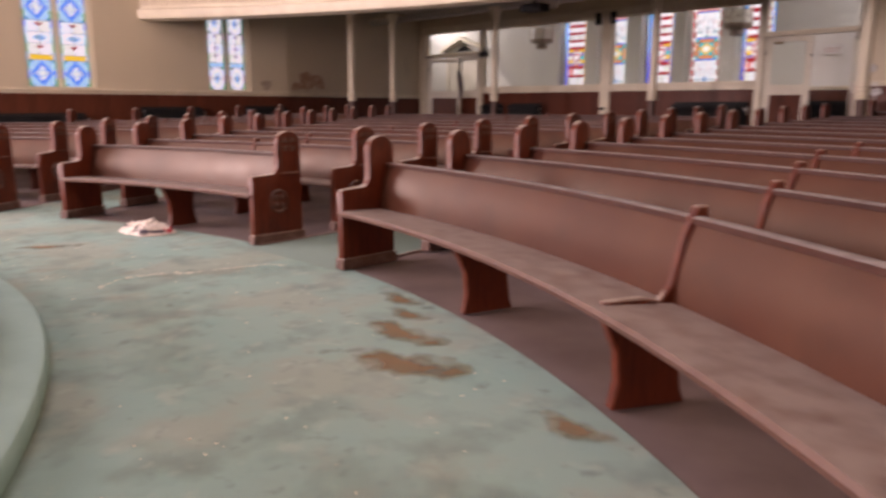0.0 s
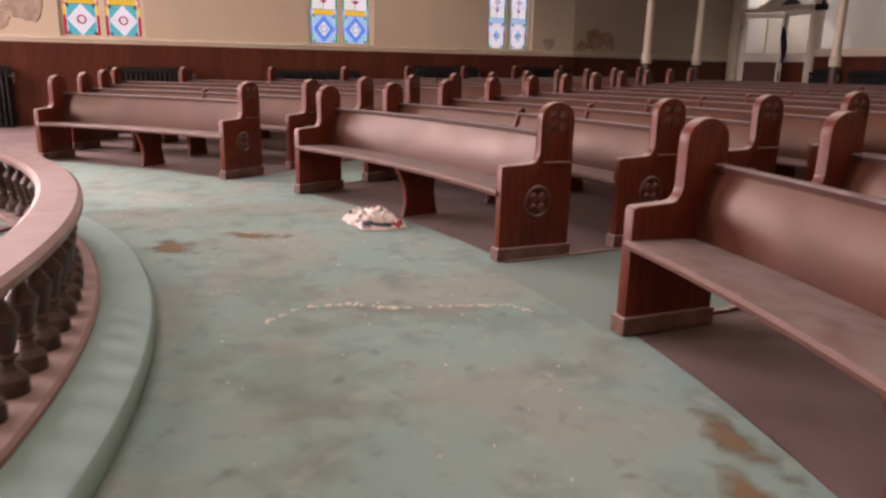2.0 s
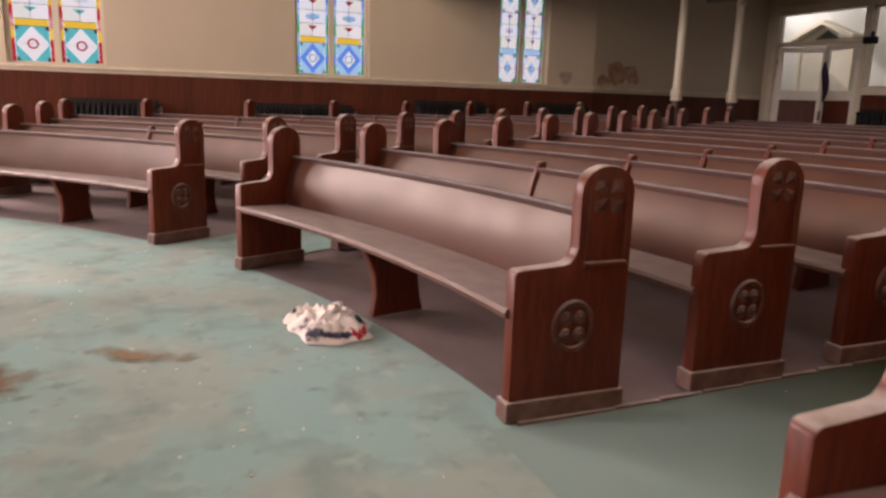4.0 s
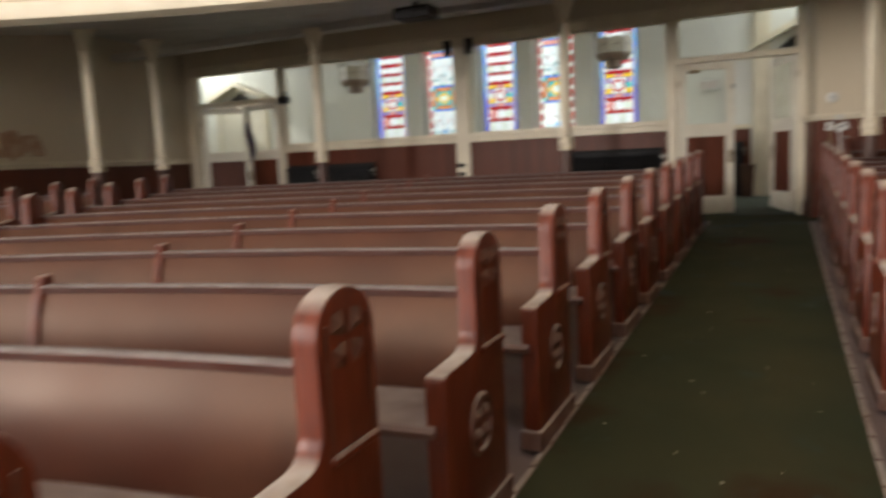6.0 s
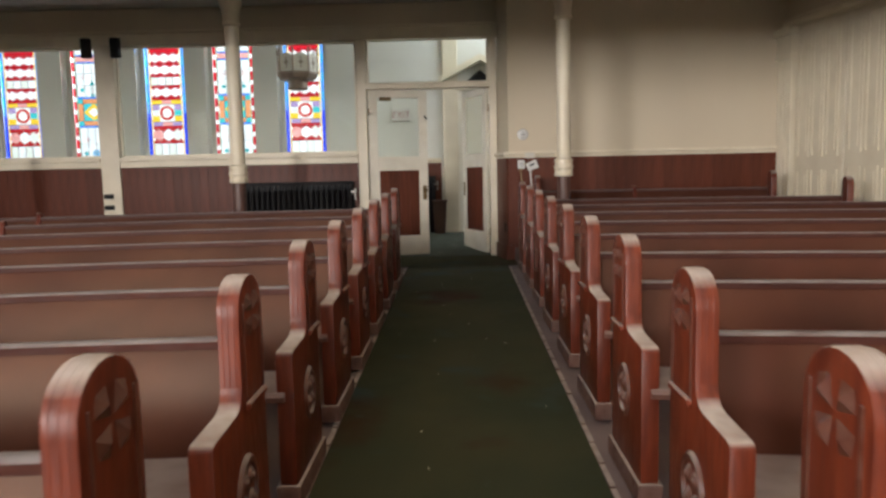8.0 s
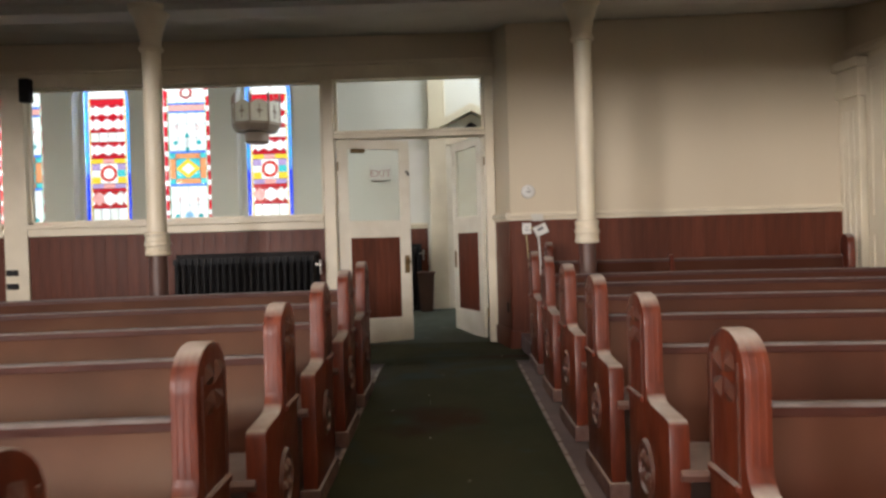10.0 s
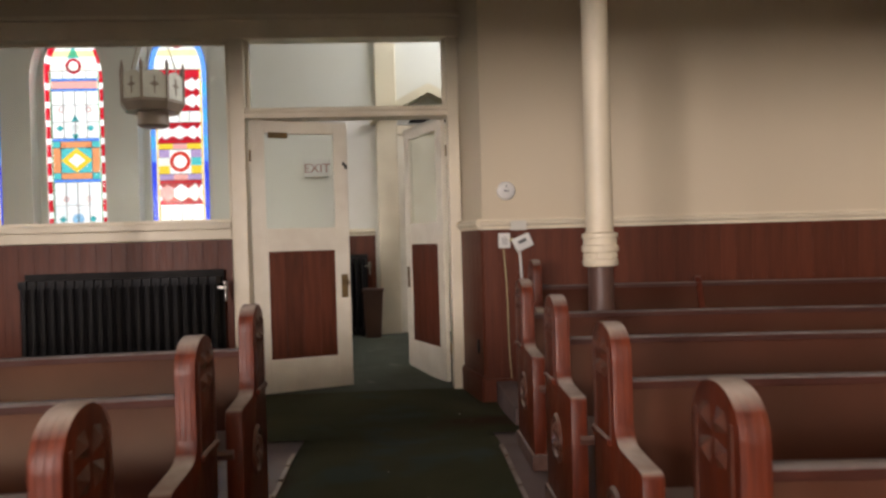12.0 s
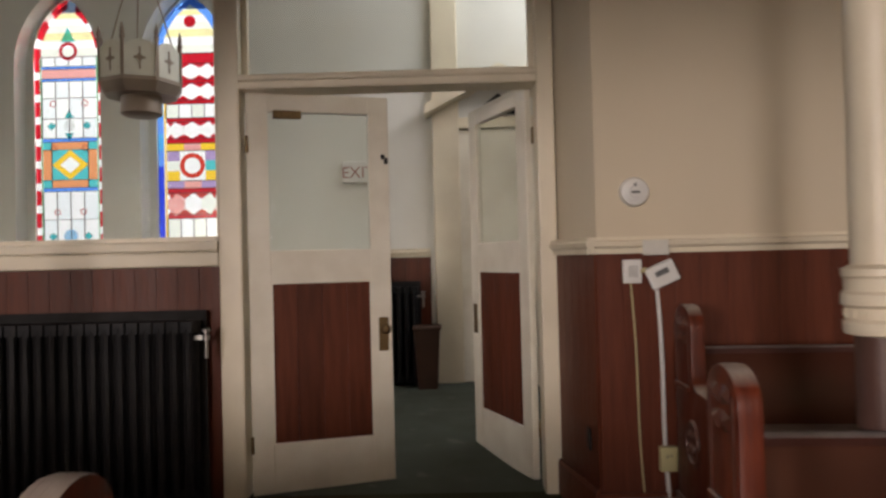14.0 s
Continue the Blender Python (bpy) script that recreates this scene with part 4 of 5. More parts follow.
def end_mesh():
    """A pew end: u back along +y from its front, thickness along x."""
    bm = bmesh.new()
    prism(bm, end_outline(), 0.068, "x", -0.034)
    bmesh.ops.recalc_face_normals(bm, faces=bm.faces)
    bmesh.ops.bevel(bm, geom=[e for e in bm.edges if abs(e.calc_face_angle(0)) > 1.2], offset=0.012, segments=2, affect="EDGES", profile=0.6)
    return mesh_of("pew_end", bm, PEW_END, True)


def rosette_mesh():
    """A carved round with four lobes and a raised ring; it faces +x."""
    bm = bmesh.new()
    R, n = 0.088, 24
    prof = [(R - 0.016, 0.0), (R - 0.012, 0.010), (R, 0.012), (R + 0.008, 0.0)]
    rows = [[bm.verts.new((h, r * math.cos(2 * math.pi * k / n), 1.12 * r * math.sin(2 * math.pi * k / n))) for r, h in prof] for k in range(n)]
    for k in range(n):
        for j in range(3):
            bm.faces.new((rows[k][j], rows[(k + 1) % n][j], rows[(k + 1) % n][j + 1], rows[k][j + 1]))
    for q in range(4):
        a = math.pi / 2 * q + math.pi / 4
        c = (0.042 * math.cos(a), 0.047 * math.sin(a))
        for rr, h0, h1 in ((0.029, 0.001, 0.011), (0.013, 0.011, 0.016)):
            lo = [bm.verts.new((h0, c[0] + rr * math.cos(2 * math.pi * k / 10), c[1] + rr * math.sin(2 * math.pi * k / 10))) for k in range(10)]
            hi = [bm.verts.new((h1, c[0] + 0.7 * rr * math.cos(2 * math.pi * k / 10), c[1] + 0.7 * rr * math.sin(2 * math.pi * k / 10))) for k in range(10)]
            for k in range(10):
                bm.faces.new((lo[k], lo[(k + 1) % 10], hi[(k + 1) % 10], hi[k]))
            bm.faces.new(hi)
    return mesh_of("rosette", bm, CARVED, True)


def carving_mesh():
    """Four carved leaves in a cross under the rounded head; they face +x."""
    bm = bmesh.new()
    for q in range(4):
        a = math.pi / 2 * q + math.pi / 4
        d, s = Vector((0, math.cos(a), math.sin(a))), Vector((0, -math.sin(a), math.cos(a)))
        tip, c, l, r = d * 0.082, d * 0.008, d * 0.06 + s * 0.034, d * 0.06 - s * 0.034
        ridge = d * 0.05 + Vector((0.014, 0, 0))
        v = [bm.verts.new(p) for p in (c, l, tip, r, ridge)]
        for i in range(4):
            bm.faces.new((v[i], v[(i + 1) % 4], v[4]))
    for u in (-0.086, 0.086):
        box(bm, 0.0, 0.004, u - 0.004, u + 0.004, -0.26, 0.04)
    return mesh_of("carving", bm, CARVED)


def bead_mesh():
    """Three fine beads that run over the rounded head."""
    bm = bmesh.new()
    line = [p for p in end_outline() if p[1] > 0.66]
    for off in (-0.017, 0.0, 0.017):
        prev = None
        for i, (u, z) in enumerate(line):
            a, b = Vector(line[max(i - 1, 0)]), Vector(line[min(i + 1, len(line) - 1)])
            t = (b - a).normalized()
            n = Vector((-t.y, t.x))
            ring = [bm.verts.new((off + w, u + n.x * h, z + n.y * h)) for w, h in ((-0.004, -0.001), (-0.0015, 0.0006), (0.0015, 0.0006), (0.004, -0.001))]
            if prev:
                for k in range(3):
                    bm.faces.new((prev[k], prev[k + 1], ring[k + 1], ring[k]))
            prev = ring
    return mesh_of("bead", bm, PEW_END, True)


END, ROSETTE, CARVING, BEAD = end_mesh(), rosette_mesh(), carving_mesh(), bead_mesh()
PLINTH_ME = mesh_of("plinth", bevelled(boxes((-0.047, 0.047, -0.014, DEPTH + 0.014, 0.0, 0.085)), 0.01, 2), PLINTH)
LEDGE_ME = mesh_of("ledge", bevelled(boxes((0.030, 0.047, 0.285, DEPTH - 0.02, 0.592, 0.617)), 0.006, 1), PEW_END)


def leg_mesh():
    bm = bmesh.new()
    prism(bm, [(0.10, 0.0), (0.44, 0.0), (0.42, 0.06), (0.40, 0.2), (0.42, SEAT_Z - 0.03), (0.03, SEAT_Z - 0.03), (0.07, 0.34), (0.115, 0.24), (0.125, 0.12), (0.11, 0.05)], 0.055, "x", -0.0275)
    return mesh_of("leg", bevelled(bm, 0.008, 1), PEW_END, True)


def divider_mesh():
    bm = bmesh.new()
    prism(bm, [(0.30, SEAT_Z), (0.345, 0.50), (0.395, 0.70), (0.43, BACK_Z + 0.005), (0.445, BACK_Z + 0.04), (0.50, BACK_Z + 0.04), (0.50, 0.42), (0.04, 0.40), (0.05, SEAT_Z + 0.015), (0.22, SEAT_Z + 0.02)], 0.045, "x", -0.0225)
    return mesh_of("divider", bevelled(bm, 0.008, 1), PEW_END, True)


LEG, DIVIDER = leg_mesh(), divider_mesh()


def arc_sweep(profile, r_front, a0, a1, z_of, origin):
    """Sweep a profile of (back, up) along the row between the angles a0(r) and a1(r)."""
    n = max(4, int(abs(a1(r_front) - a0(r_front)) / 1.6))
    bm = bmesh.new()
    rows = []
    for i in range(n + 1):
        row = []
        for d, z in profile:
            r = r_front + d
            a = a0(r) + (a1(r) - a0(r)) * i / n
            p = polar(a, r)
            p.z = z + z_of
            row.append(bm.verts.new(p - origin))
        rows.append(row)
    k = len(profile)
    for p, q in zip(rows, rows[1:]):
        for j in range(k):
            bm.faces.new((p[j], p[(j + 1) % k], q[(j + 1) % k], q[j]))
    bm.faces.new(rows[0])
    bm.faces.new(rows[-1][::-1])
    return bm


SEAT_P = [(-0.012, SEAT_Z - 0.032), (-0.018, SEAT_Z - 0.012), (-0.006, SEAT_Z + 0.003), (0.06, SEAT_Z + 0.004), (0.40, SEAT_Z - 0.012), (0.40, SEAT_Z - 0.034)]
BACK_P = [(0.358, SEAT_Z - 0.02), (0.366, 0.49), (0.381, 0.57), (0.403, 0.66), (0.436, BACK_Z - 0.03), (0.465, BACK_Z - 0.03), (0.432, 0.66), (0.41, 0.57), (0.40, SEAT_Z - 0.02)]
CAP_P = [(0.428, BACK_Z - 0.032), (0.425, BACK_Z - 0.008), (0.436, BACK_Z), (0.470, BACK_Z), (0.482, BACK_Z - 0.008), (0.48, BACK_Z - 0.032)]


def pew(row, start, stop, start_flat, stop_flat, dividers, group, label, lift=None):
    """One curved pew. start and stop: ('x', place) for an end square to the aisle, or ('a', degrees); start lies to the east."""
    r = R0 + PITCH * row

    def edge(e, side):
        if e[0] == "a":
            return lambda rr: e[1]
        return lambda rr: math.degrees(math.asin(max(-1, min(1, (CX - e[1]) / rr))))
    a0, a1 = edge(start, 1), edge(stop, -1)
    mid = polar((a0(r + 0.25) + a1(r + 0.25)) / 2, r + 0.25)
    z0 = rise(mid.x, mid.y) + 0.012 if lift is None else lift
    origin = Vector((mid.x, mid.y, z0))
    ob = thing("pew", origin, label, "pew", group)
    part("seat", arc_sweep(SEAT_P, r, a0, a1, z0, origin), PEW_SEAT, ob, "dusty curved seat board", smooth=True)
    part("backrest", arc_sweep(BACK_P, r, a0, a1, z0, origin), PEW_BACK, ob, smooth=True)
    part("top_rail", arc_sweep(CAP_P, r, a0, a1, z0, origin), PEW, ob, smooth=True)
    for e, fn, side in ((start, a0, 1), (stop, a1, -1)):
        a = fn(r + 0.2)
        p = polar(a, r)
        if e[0] == "x":
            p = Vector((e[1], CY + math.sqrt(r * r - (CX - e[1]) ** 2), 0))
            turn = Matrix.Identity(4)
        else:
            turn = Matrix.Rotation(radians(a), 4, "Z")
        if side < 0:
            flip = Matrix.Diagonal((-1, 1, 1, 1))
        else:
            flip = Matrix.Identity(4)
        m = Matrix.Translation((p.x - origin.x, p.y - origin.y, 0)) @ turn
        pe = part("pew_end", END, None, ob, m=m)
        part("plinth", PLINTH_ME, None, ob, "scuffed dusty plinth", m=m)
        part("ledge", LEDGE_ME, None, pe, m=flip)
        part("bead", BEAD, None, pe)
        part("rosette", ROSETTE, None, pe, "carved four-lobed rosette", m=flip @ Matrix.Translation((0.034, 0.26, 0.365)))
        part("carving", CARVING, None, pe, "carved crossed leaves", m=flip @ Matrix.Translation((0.034, (0.262 + DEPTH) / 2, 0.865)))
    span = a1(r) - a0(r)
    length = radians(abs(span)) * r
    places = [a0(r) + span * t for t in ([0.5] if length < 3.6 and not dividers else [])]
    for a in dividers:
        p = polar(a, r)
        m = Matrix.Translation((p.x - origin.x, p.y - origin.y, 0)) @ Matrix.Rotation(radians(a), 4, "Z")
        part("divider", DIVIDER, None, ob, "dark divider between two lengths", m=m)
        places.append(a)
    cuts = sorted([a0(r), *dividers, a1(r)])
    for lo, hi in zip(cuts, cuts[1:]):
        if dividers and radians(hi - lo) * r > 1.7:
            places.append((lo + hi) / 2)
    for a in places:
        p = polar(a, r)
        part("leg", LEG, None, ob, m=Matrix.Translation((p.x - origin.x, p.y - origin.y, 0)) @ Matrix.Rotation(radians(a), 4, "Z"))
    return ob


for n in range(11):
    sheen = "red-brown wooden pew, carved rounded ends, dusty curved seat"
    pew(n, ("x", -5.742 + 0.003 * n), ("a", min(24.6 + 0.18 * n, 25.8)), True, False, [] if n == 0 else [14.1 - 0.07 * n], "pews west of the middle aisle", sheen)
for n in range(11):
    r = R0 + PITCH * n + 0.25
    near = 33.2 - 0.4 * n
    far = min(53.4 + 2.0 * n, math.degrees(math.asin(min(1, (CX - WEST - 0.85) / r))))
    if radians(far - near) * r < 0.9:
        continue
    pew(n, ("a", near), ("a", far), False, False, [] if n == 0 else [(near + far) / 2], "pews along the west wall", "brown wooden pew with carved rounded ends by the west wall")
LENGTHS = (2.88, 2.78, 2.51, 2.3, 2.3, 2.4, 2.5, 2.6, 2.7, 2.8, 2.88, 3.15)     # lengths of the pew backs next to the aisle
for n in range(12):
    r = R0 + PITCH * n
    a0 = math.degrees(math.asin((CX + 4.415 - 0.0065 * n) / r))
    far = -48.0
    while polar(far, r + 0.3).x > E0.x + (E1.x - E0.x) * (E0.y - polar(far, r + 0.3).y) / (E0.y - E1.y) - 0.55:
        far += 0.5
    div = [a0 - math.degrees(s / r) for s in (LENGTHS[n], 2 * LENGTHS[n], 3 * LENGTHS[n]) if a0 - math.degrees(s / r) > far + 4]
    ob = pew(n, ("a", far), ("x", -4.415 + 0.0065 * n), False, True, div, "pews east of the middle aisle", "long red-brown wooden pew with carved rounded ends and curved back")

pew(12.62, ("a", -12.5), ("x", -4.02), False, True, [-7.5], "pews east of the middle aisle", "dark red-brown pew standing against the wainscot wall", 0.36)
structure("pew_step", boxes((-4.3, -1.0, 13.98, 14.95, 0.1, 0.36)), BOARD, "low step under the last pew", "step")

# pale edging strip along the aisle
for nm, x in (("trim_aisle_edge", -5.69), ("trim_aisle_edge", -4.485)):
    bm = bmesh.new()
    for k in range(46):
        y = CY + R0 + 0.02 + k * 0.22
        if y > 13.3:
            break
        z = rise(x, y)
        box(bm, x - 0.012, x + 0.012, y, y + 0.2205, z, z + 0.022)
    structure(nm, bm, PLINTH, "pale worn edging strip along the aisle", "trim")

# ---- radiators ----


def radiator(x0, x1, y, z_top, z0, label, along=0.0):
    n = max(3, round((x1 - x0) / 0.078))
    w = (x1 - x0) / n
    ob = thing("radiator", ((x0 + x1) / 2, y, z0), label, "radiator", "cast-iron radiators")
    h = z_top - z0
    bm = bmesh.new()
    for dy in (-0.055, 0.055):
        lathe(bm, [(0.020, 0.06), (0.026, 0.10), (0.026, h - 0.07), (0.020, h - 0.03)], 8, (0, dy, 0))
    box(bm, -w * 0.42, w * 0.42, -0.075, 0.075, h - 0.07, h - 0.005)
    box(bm, -w * 0.42, w * 0.42, -0.075, 0.075, 0.05, 0.11)
    sec = mesh_of("section", bm, IRON, True)
    for i in range(n):
        part("section", sec, None, ob, m=Matrix.Translation((x0 + (i + 0.5) * w - (x0 + x1) / 2, 0, 0)))
    foot = mesh_of("foot", bevelled(boxes((-0.02, 0.02, -0.07, 0.07, 0, 0.07)), 0.006, 1), IRON)
    for s in (-1, 1):
        part("foot", foot, None, ob, m=Matrix.Translation((s * (x1 - x0 - 0.1) / 2, 0, 0)))
    part("back_shield", boxes((-(x1 - x0) / 2 - 0.02, (x1 - x0) / 2 + 0.02, 0.09, 0.10, 0.0, h + 0.05)), DARK, ob, "dark sheet behind the sections")
    vb = bmesh.new()
    lathe(vb, [(0.012, -0.1), (0.012, 0.0), (0.022, 0.005), (0.022, 0.03), (0.014, 0.035), (0.014, 0.05), (0.026, 0.055), (0.026, 0.065), (0.01, 0.07)], 10, ((x1 - x0) / 2 + 0.05, 0, h - 0.12))
    box(vb, (x1 - x0) / 2 - 0.02, (x1 - x0) / 2 + 0.05, -0.012, 0.012, h - 0.115, h - 0.09)
    part("valve", vb, CHROME, ob, "worn chrome valve", smooth=True)
    return ob


radiator(-8.20, -6.58, BACK - 0.17, 1.262, FLOOR_B, "black cast-iron column radiator under the glazing")
radiator(-13.0, -11.98, BACK - 0.17, 1.24, FLOOR_B, "black cast-iron column radiator under the glazing")
radiator(-13.98, -13.32, BACK - 0.17, 1.24, FLOOR_B, "short black cast-iron radiator by the far doors")


def wall_radiator(y0, y1, z_top, label):
    ob = radiator(y0, y1, 0.0, z_top, 0.0, label)
    ob.location = (WEST + 0.20, (y0 + y1) / 2, 0.0)
    ob.rotation_euler = (0, 0, radians(90))
    return ob


for y0, y1, zt in ((-1.35, -0.45, 1.0), (1.0, 2.3, 1.02), (3.75, 5.35, 1.02), (6.5, 7.8, 1.14), (8.9, 9.95, 1.16)):
    wall_radiator(y0, y1, zt, "black cast-iron radiator along the west wainscot")

# ---- folding panels of the east wall ----
ed = (E1 - E0).normalized()
e_turn = Matrix.Rotation(math.atan2(ed.y, ed.x), 4, "Z")


def raised(bm, x0, x1, z0, z1, y=-0.0):
    """A raised frame moulding on a face at y, standing out along -y."""
    w = 0.022
    for a, b, c, e in ((x0, x1, z0, z0 + w), (x0, x1, z1 - w, z1), (x0, x0 + w, z0 + w, z1 - w), (x1 - w, x1, z0 + w, z1 - w)):
        box(bm, a, b, y - 0.014, y, c, e)
    box(bm, x0 + 0.06, x1 - 0.06, y - 0.010, y, z0 + 0.07, z1 - 0.07)


for k in range(9):
    base = E0 + ed * (0.34 + k * 0.93)
    zf = rise(base.x - 0.5, base.y)
    leaf = thing("folding_panel", (base.x, base.y, zf), "cream panelled leaf of the folding partition", "panel", "leaves of the folding partition")
    leaf.rotation_euler = (0, 0, math.atan2(ed.y, ed.x))
    part("leaf", bevelled(boxes((0.004, 0.922, -0.035, -0.004, 0, 3.15 - zf)), 0.006, 1), TRIM, leaf)
    for i in range(3):
        bm = bmesh.new()
        raised(bm, 0.07 + i * 0.27, 0.29 + i * 0.27, 1.32, 2.86, -0.035)
        part("tall_panel", bm, TRIM, leaf)
        bm = bmesh.new()
        raised(bm, 0.07 + i * 0.27, 0.29 + i * 0.27, 0.72, 1.16, -0.035)
        part("low_panel", bm, TRIM, leaf)
pil = thing("pilaster", (E0.x, E0.y, 0.15), "cream fluted pilaster at the corner", "pilaster")
pil.rotation_euler = (0, 0, math.atan2(ed.y, ed.x))
part("shaft", bevelled(boxes((0.02, 0.32, -0.10, -0.002, 0.0, 2.62)), 0.012, 2), TRIM, pil)
for i in range(3):
    part("flute", bevelled(boxes((0.06 + i * 0.08, 0.10 + i * 0.08, -0.112, -0.098, 0.3, 2.5)), 0.006, 1), TRIM, pil)
part("capital", bevelled(boxes((-0.02, 0.36, -0.14, -0.002, 2.62, 2.70), (0.0, 0.34, -0.12, -0.002, 2.70, 2.92), (-0.04, 0.38, -0.17, -0.002, 2.92, 3.02)), 0.012, 2), TRIM, pil, "moulded cream capital")
moulding_line("cornice_east", (E0.x, E0.y), (E1.x, E1.y), 3.15, 0.16)

# ---- outer doorways of the vestibule ----


def hooded_door(xc, half, label):
    z0 = 0.19
    d = thing("door_outer", (xc, NORTH, z0), label, "doorway")
    d["kind"] = "structure"
    part("door_casing", bevelled(boxes((-half - 0.12, -half, -0.06, -0.002, 0, 2.75), (half, half + 0.12, -0.06, -0.002, 0, 2.75), (-half - 0.12, half + 0.12, -0.07, -0.002, 2.75, 2.87)), 0.008, 1), TRIM, d)
    gable = bmesh.new()
    for s in (-1, 1):
        prism(gable, [(s * (half + 0.22), 2.87), (s * (half + 0.22), 2.97), (0, 3.38), (0, 3.26)][::s], 0.30, "y", -0.302)
    part("gable_hood", gable, TRIM, d, "cream gabled hood")
    part("tympanum", prism(bmesh.new(), [(-half * 0.5, 2.9), (half * 0.5, 2.9), (0, 3.12)], 0.02, "y", -0.05), DARK, d)
    part("door_panel", bevelled(boxes((-half + 0.003, half - 0.003, -0.035, -0.004, 0.0, 2.747)), 0.004, 1), DOOR_PAINT, d)
    return d


hooded_door(-4.62, 0.55, "gabled outer doorway of the vestibule")
hooded_door(-18.0, 0.75, "gabled outer doorway at the far end of the vestibule")
structure("trim_vestibule_pilaster", bevelled(boxes((-5.32, -5.04, NORTH - 0.10, NORTH - 0.002, 0.18, 5.4)), 0.01, 1), TRIM, "cream pilaster strip in the vestibule", "pilaster")
w_ob = tagged(new("wainscot_vestibule"), "red-brown wainscot boards of the vestibule", "wainscot", kind="structure")
boards_y(w_ob, -7.2, -5.37, NORTH, 0.18, 1.60, 0.13)
moulding_line("dado_vestibule", (-7.2, NORTH - 0.018), (-5.37, NORTH - 0.018), 1.60, 0.09)
structure("wainscot_vestibule_low", boxes((-14.5, -7.2, NORTH - 0.02, NORTH - 0.002, 0.18, 1.44)), WAINSCOT, "red-brown wainscot of the vestibule", "wainscot")
radiator(-6.55, -5.5, NORTH - 0.17, 1.30, 0.27, "dark radiator in the vestibule")

binb = thing("waste_bin", (-5.41, 18.55, 0.275), "tall brown plastic waste bin", "bin")
bm = bmesh.new()
ring0, ring1 = [], []
for k in range(4):
    sx, sy = ((-1, -1), (1, -1), (1, 1), (-1, 1))[k]
    ring0.append(bm.verts.new((sx * 0.095, sy * 0.10, 0)))
    ring1.append(bm.verts.new((sx * 0.13, sy * 0.14, 0.60)))
for k in range(4):
    bm.faces.new((ring0[k], ring0[(k + 1) % 4], ring1[(k + 1) % 4], ring1[k]))
bm.faces.new(ring0[::-1])
bm.faces.new(ring1)
part("bin_body", bevelled(bm, 0.01, 2), BROWN_BIN, binb)
part("rim", bevelled(boxes((-0.145, 0.145, -0.155, 0.155, 0.595, 0.63)), 0.008, 1), BROWN_BIN, binb)

# ---- lanterns ----


def lantern(x, y, z):
    L = thing("pendant_lantern", (x, y, z), "gothic hanging lantern with milk-glass panels and bronze frame", "lantern", "lanterns of the vestibule")
    R, n = 0.33, 8
    for k in range(n):
        a = 2 * math.pi * (k + 0.5) / n
        m = Matrix.Rotation(a, 4, "Z") @ Matrix.Translation((R * math.cos(math.pi / n), 0, 0))
        hw = R * math.sin(math.pi / n) - 0.012
        part("panel", prism(bmesh.new(), [(-hw, 0.0), (hw, 0.0), (hw, 0.25), (hw * 0.6, 0.29), (0, 0.31), (-hw * 0.6, 0.29), (-hw, 0.25)], 0.006, "x", -0.003), LANTERN, L, m=m)
        cross = boxes((0.004, 0.010, -0.007, 0.007, 0.06, 0.24), (0.004, 0.010, -0.045, 0.045, 0.145, 0.165))
        prism(cross, [(-0.03, 0.155), (0, 0.115), (0.03, 0.155), (0, 0.195)], 0.004, "x", 0.005)
        part("cross", cross, BRONZE, L, m=m)
        mp = Matrix.Rotation(2 * math.pi * k / n, 4, "Z") @ Matrix.Translation((R, 0, 0))
        post = boxes((-0.010, 0.012, -0.012, 0.012, -0.02, 0.30))
        lathe(post, [(0.018, 0.30), (0.024, 0.32), (0.014, 0.34), (0.020, 0.36), (0.004, 0.43)], 6)
        part("post", post, BRONZE, L, m=mp)
    part("lower_band", lathe(bmesh.new(), [(R - 0.04, -0.10), (R + 0.012, -0.02), (R + 0.012, 0.012), (R - 0.01, 0.012)], n), BRONZE, L)
    part("drum", lathe(bmesh.new(), [(0.13, -0.26), (0.165, -0.24), (0.16, -0.10), (0.2, -0.085)], 16), BRONZE, L, "lower bronze drum", smooth=True)
    top = 5.48 - z
    for k in range(3):
        a = 2 * math.pi * k / 3
        ch = bmesh.new()
        p0, p1 = Vector((0.27 * math.cos(a), 0.27 * math.sin(a), 0.3)), Vector((0.02 * math.cos(a), 0.02 * math.sin(a), 1.15))
        d = (p1 - p0)
        q = d.to_track_quat("Z", "Y").to_matrix().to_4x4()
        lathe(ch, [(0.007, 0), (0.007, d.length)], 6)
        bmesh.ops.transform(ch, verts=ch.verts, matrix=Matrix.Translation(p0) @ q)
        part("chain", ch, BRONZE, L)
    part("stem", lathe(bmesh.new(), [(0.03, 1.12), (0.03, 1.2), (0.009, 1.22), (0.009, top - 0.05), (0.06, top - 0.04), (0.06, top)], 10), BRONZE, L)
    return L


lantern(-7.683, 17.2, 3.08)
lantern(-13.35, 17.2, 3.08)

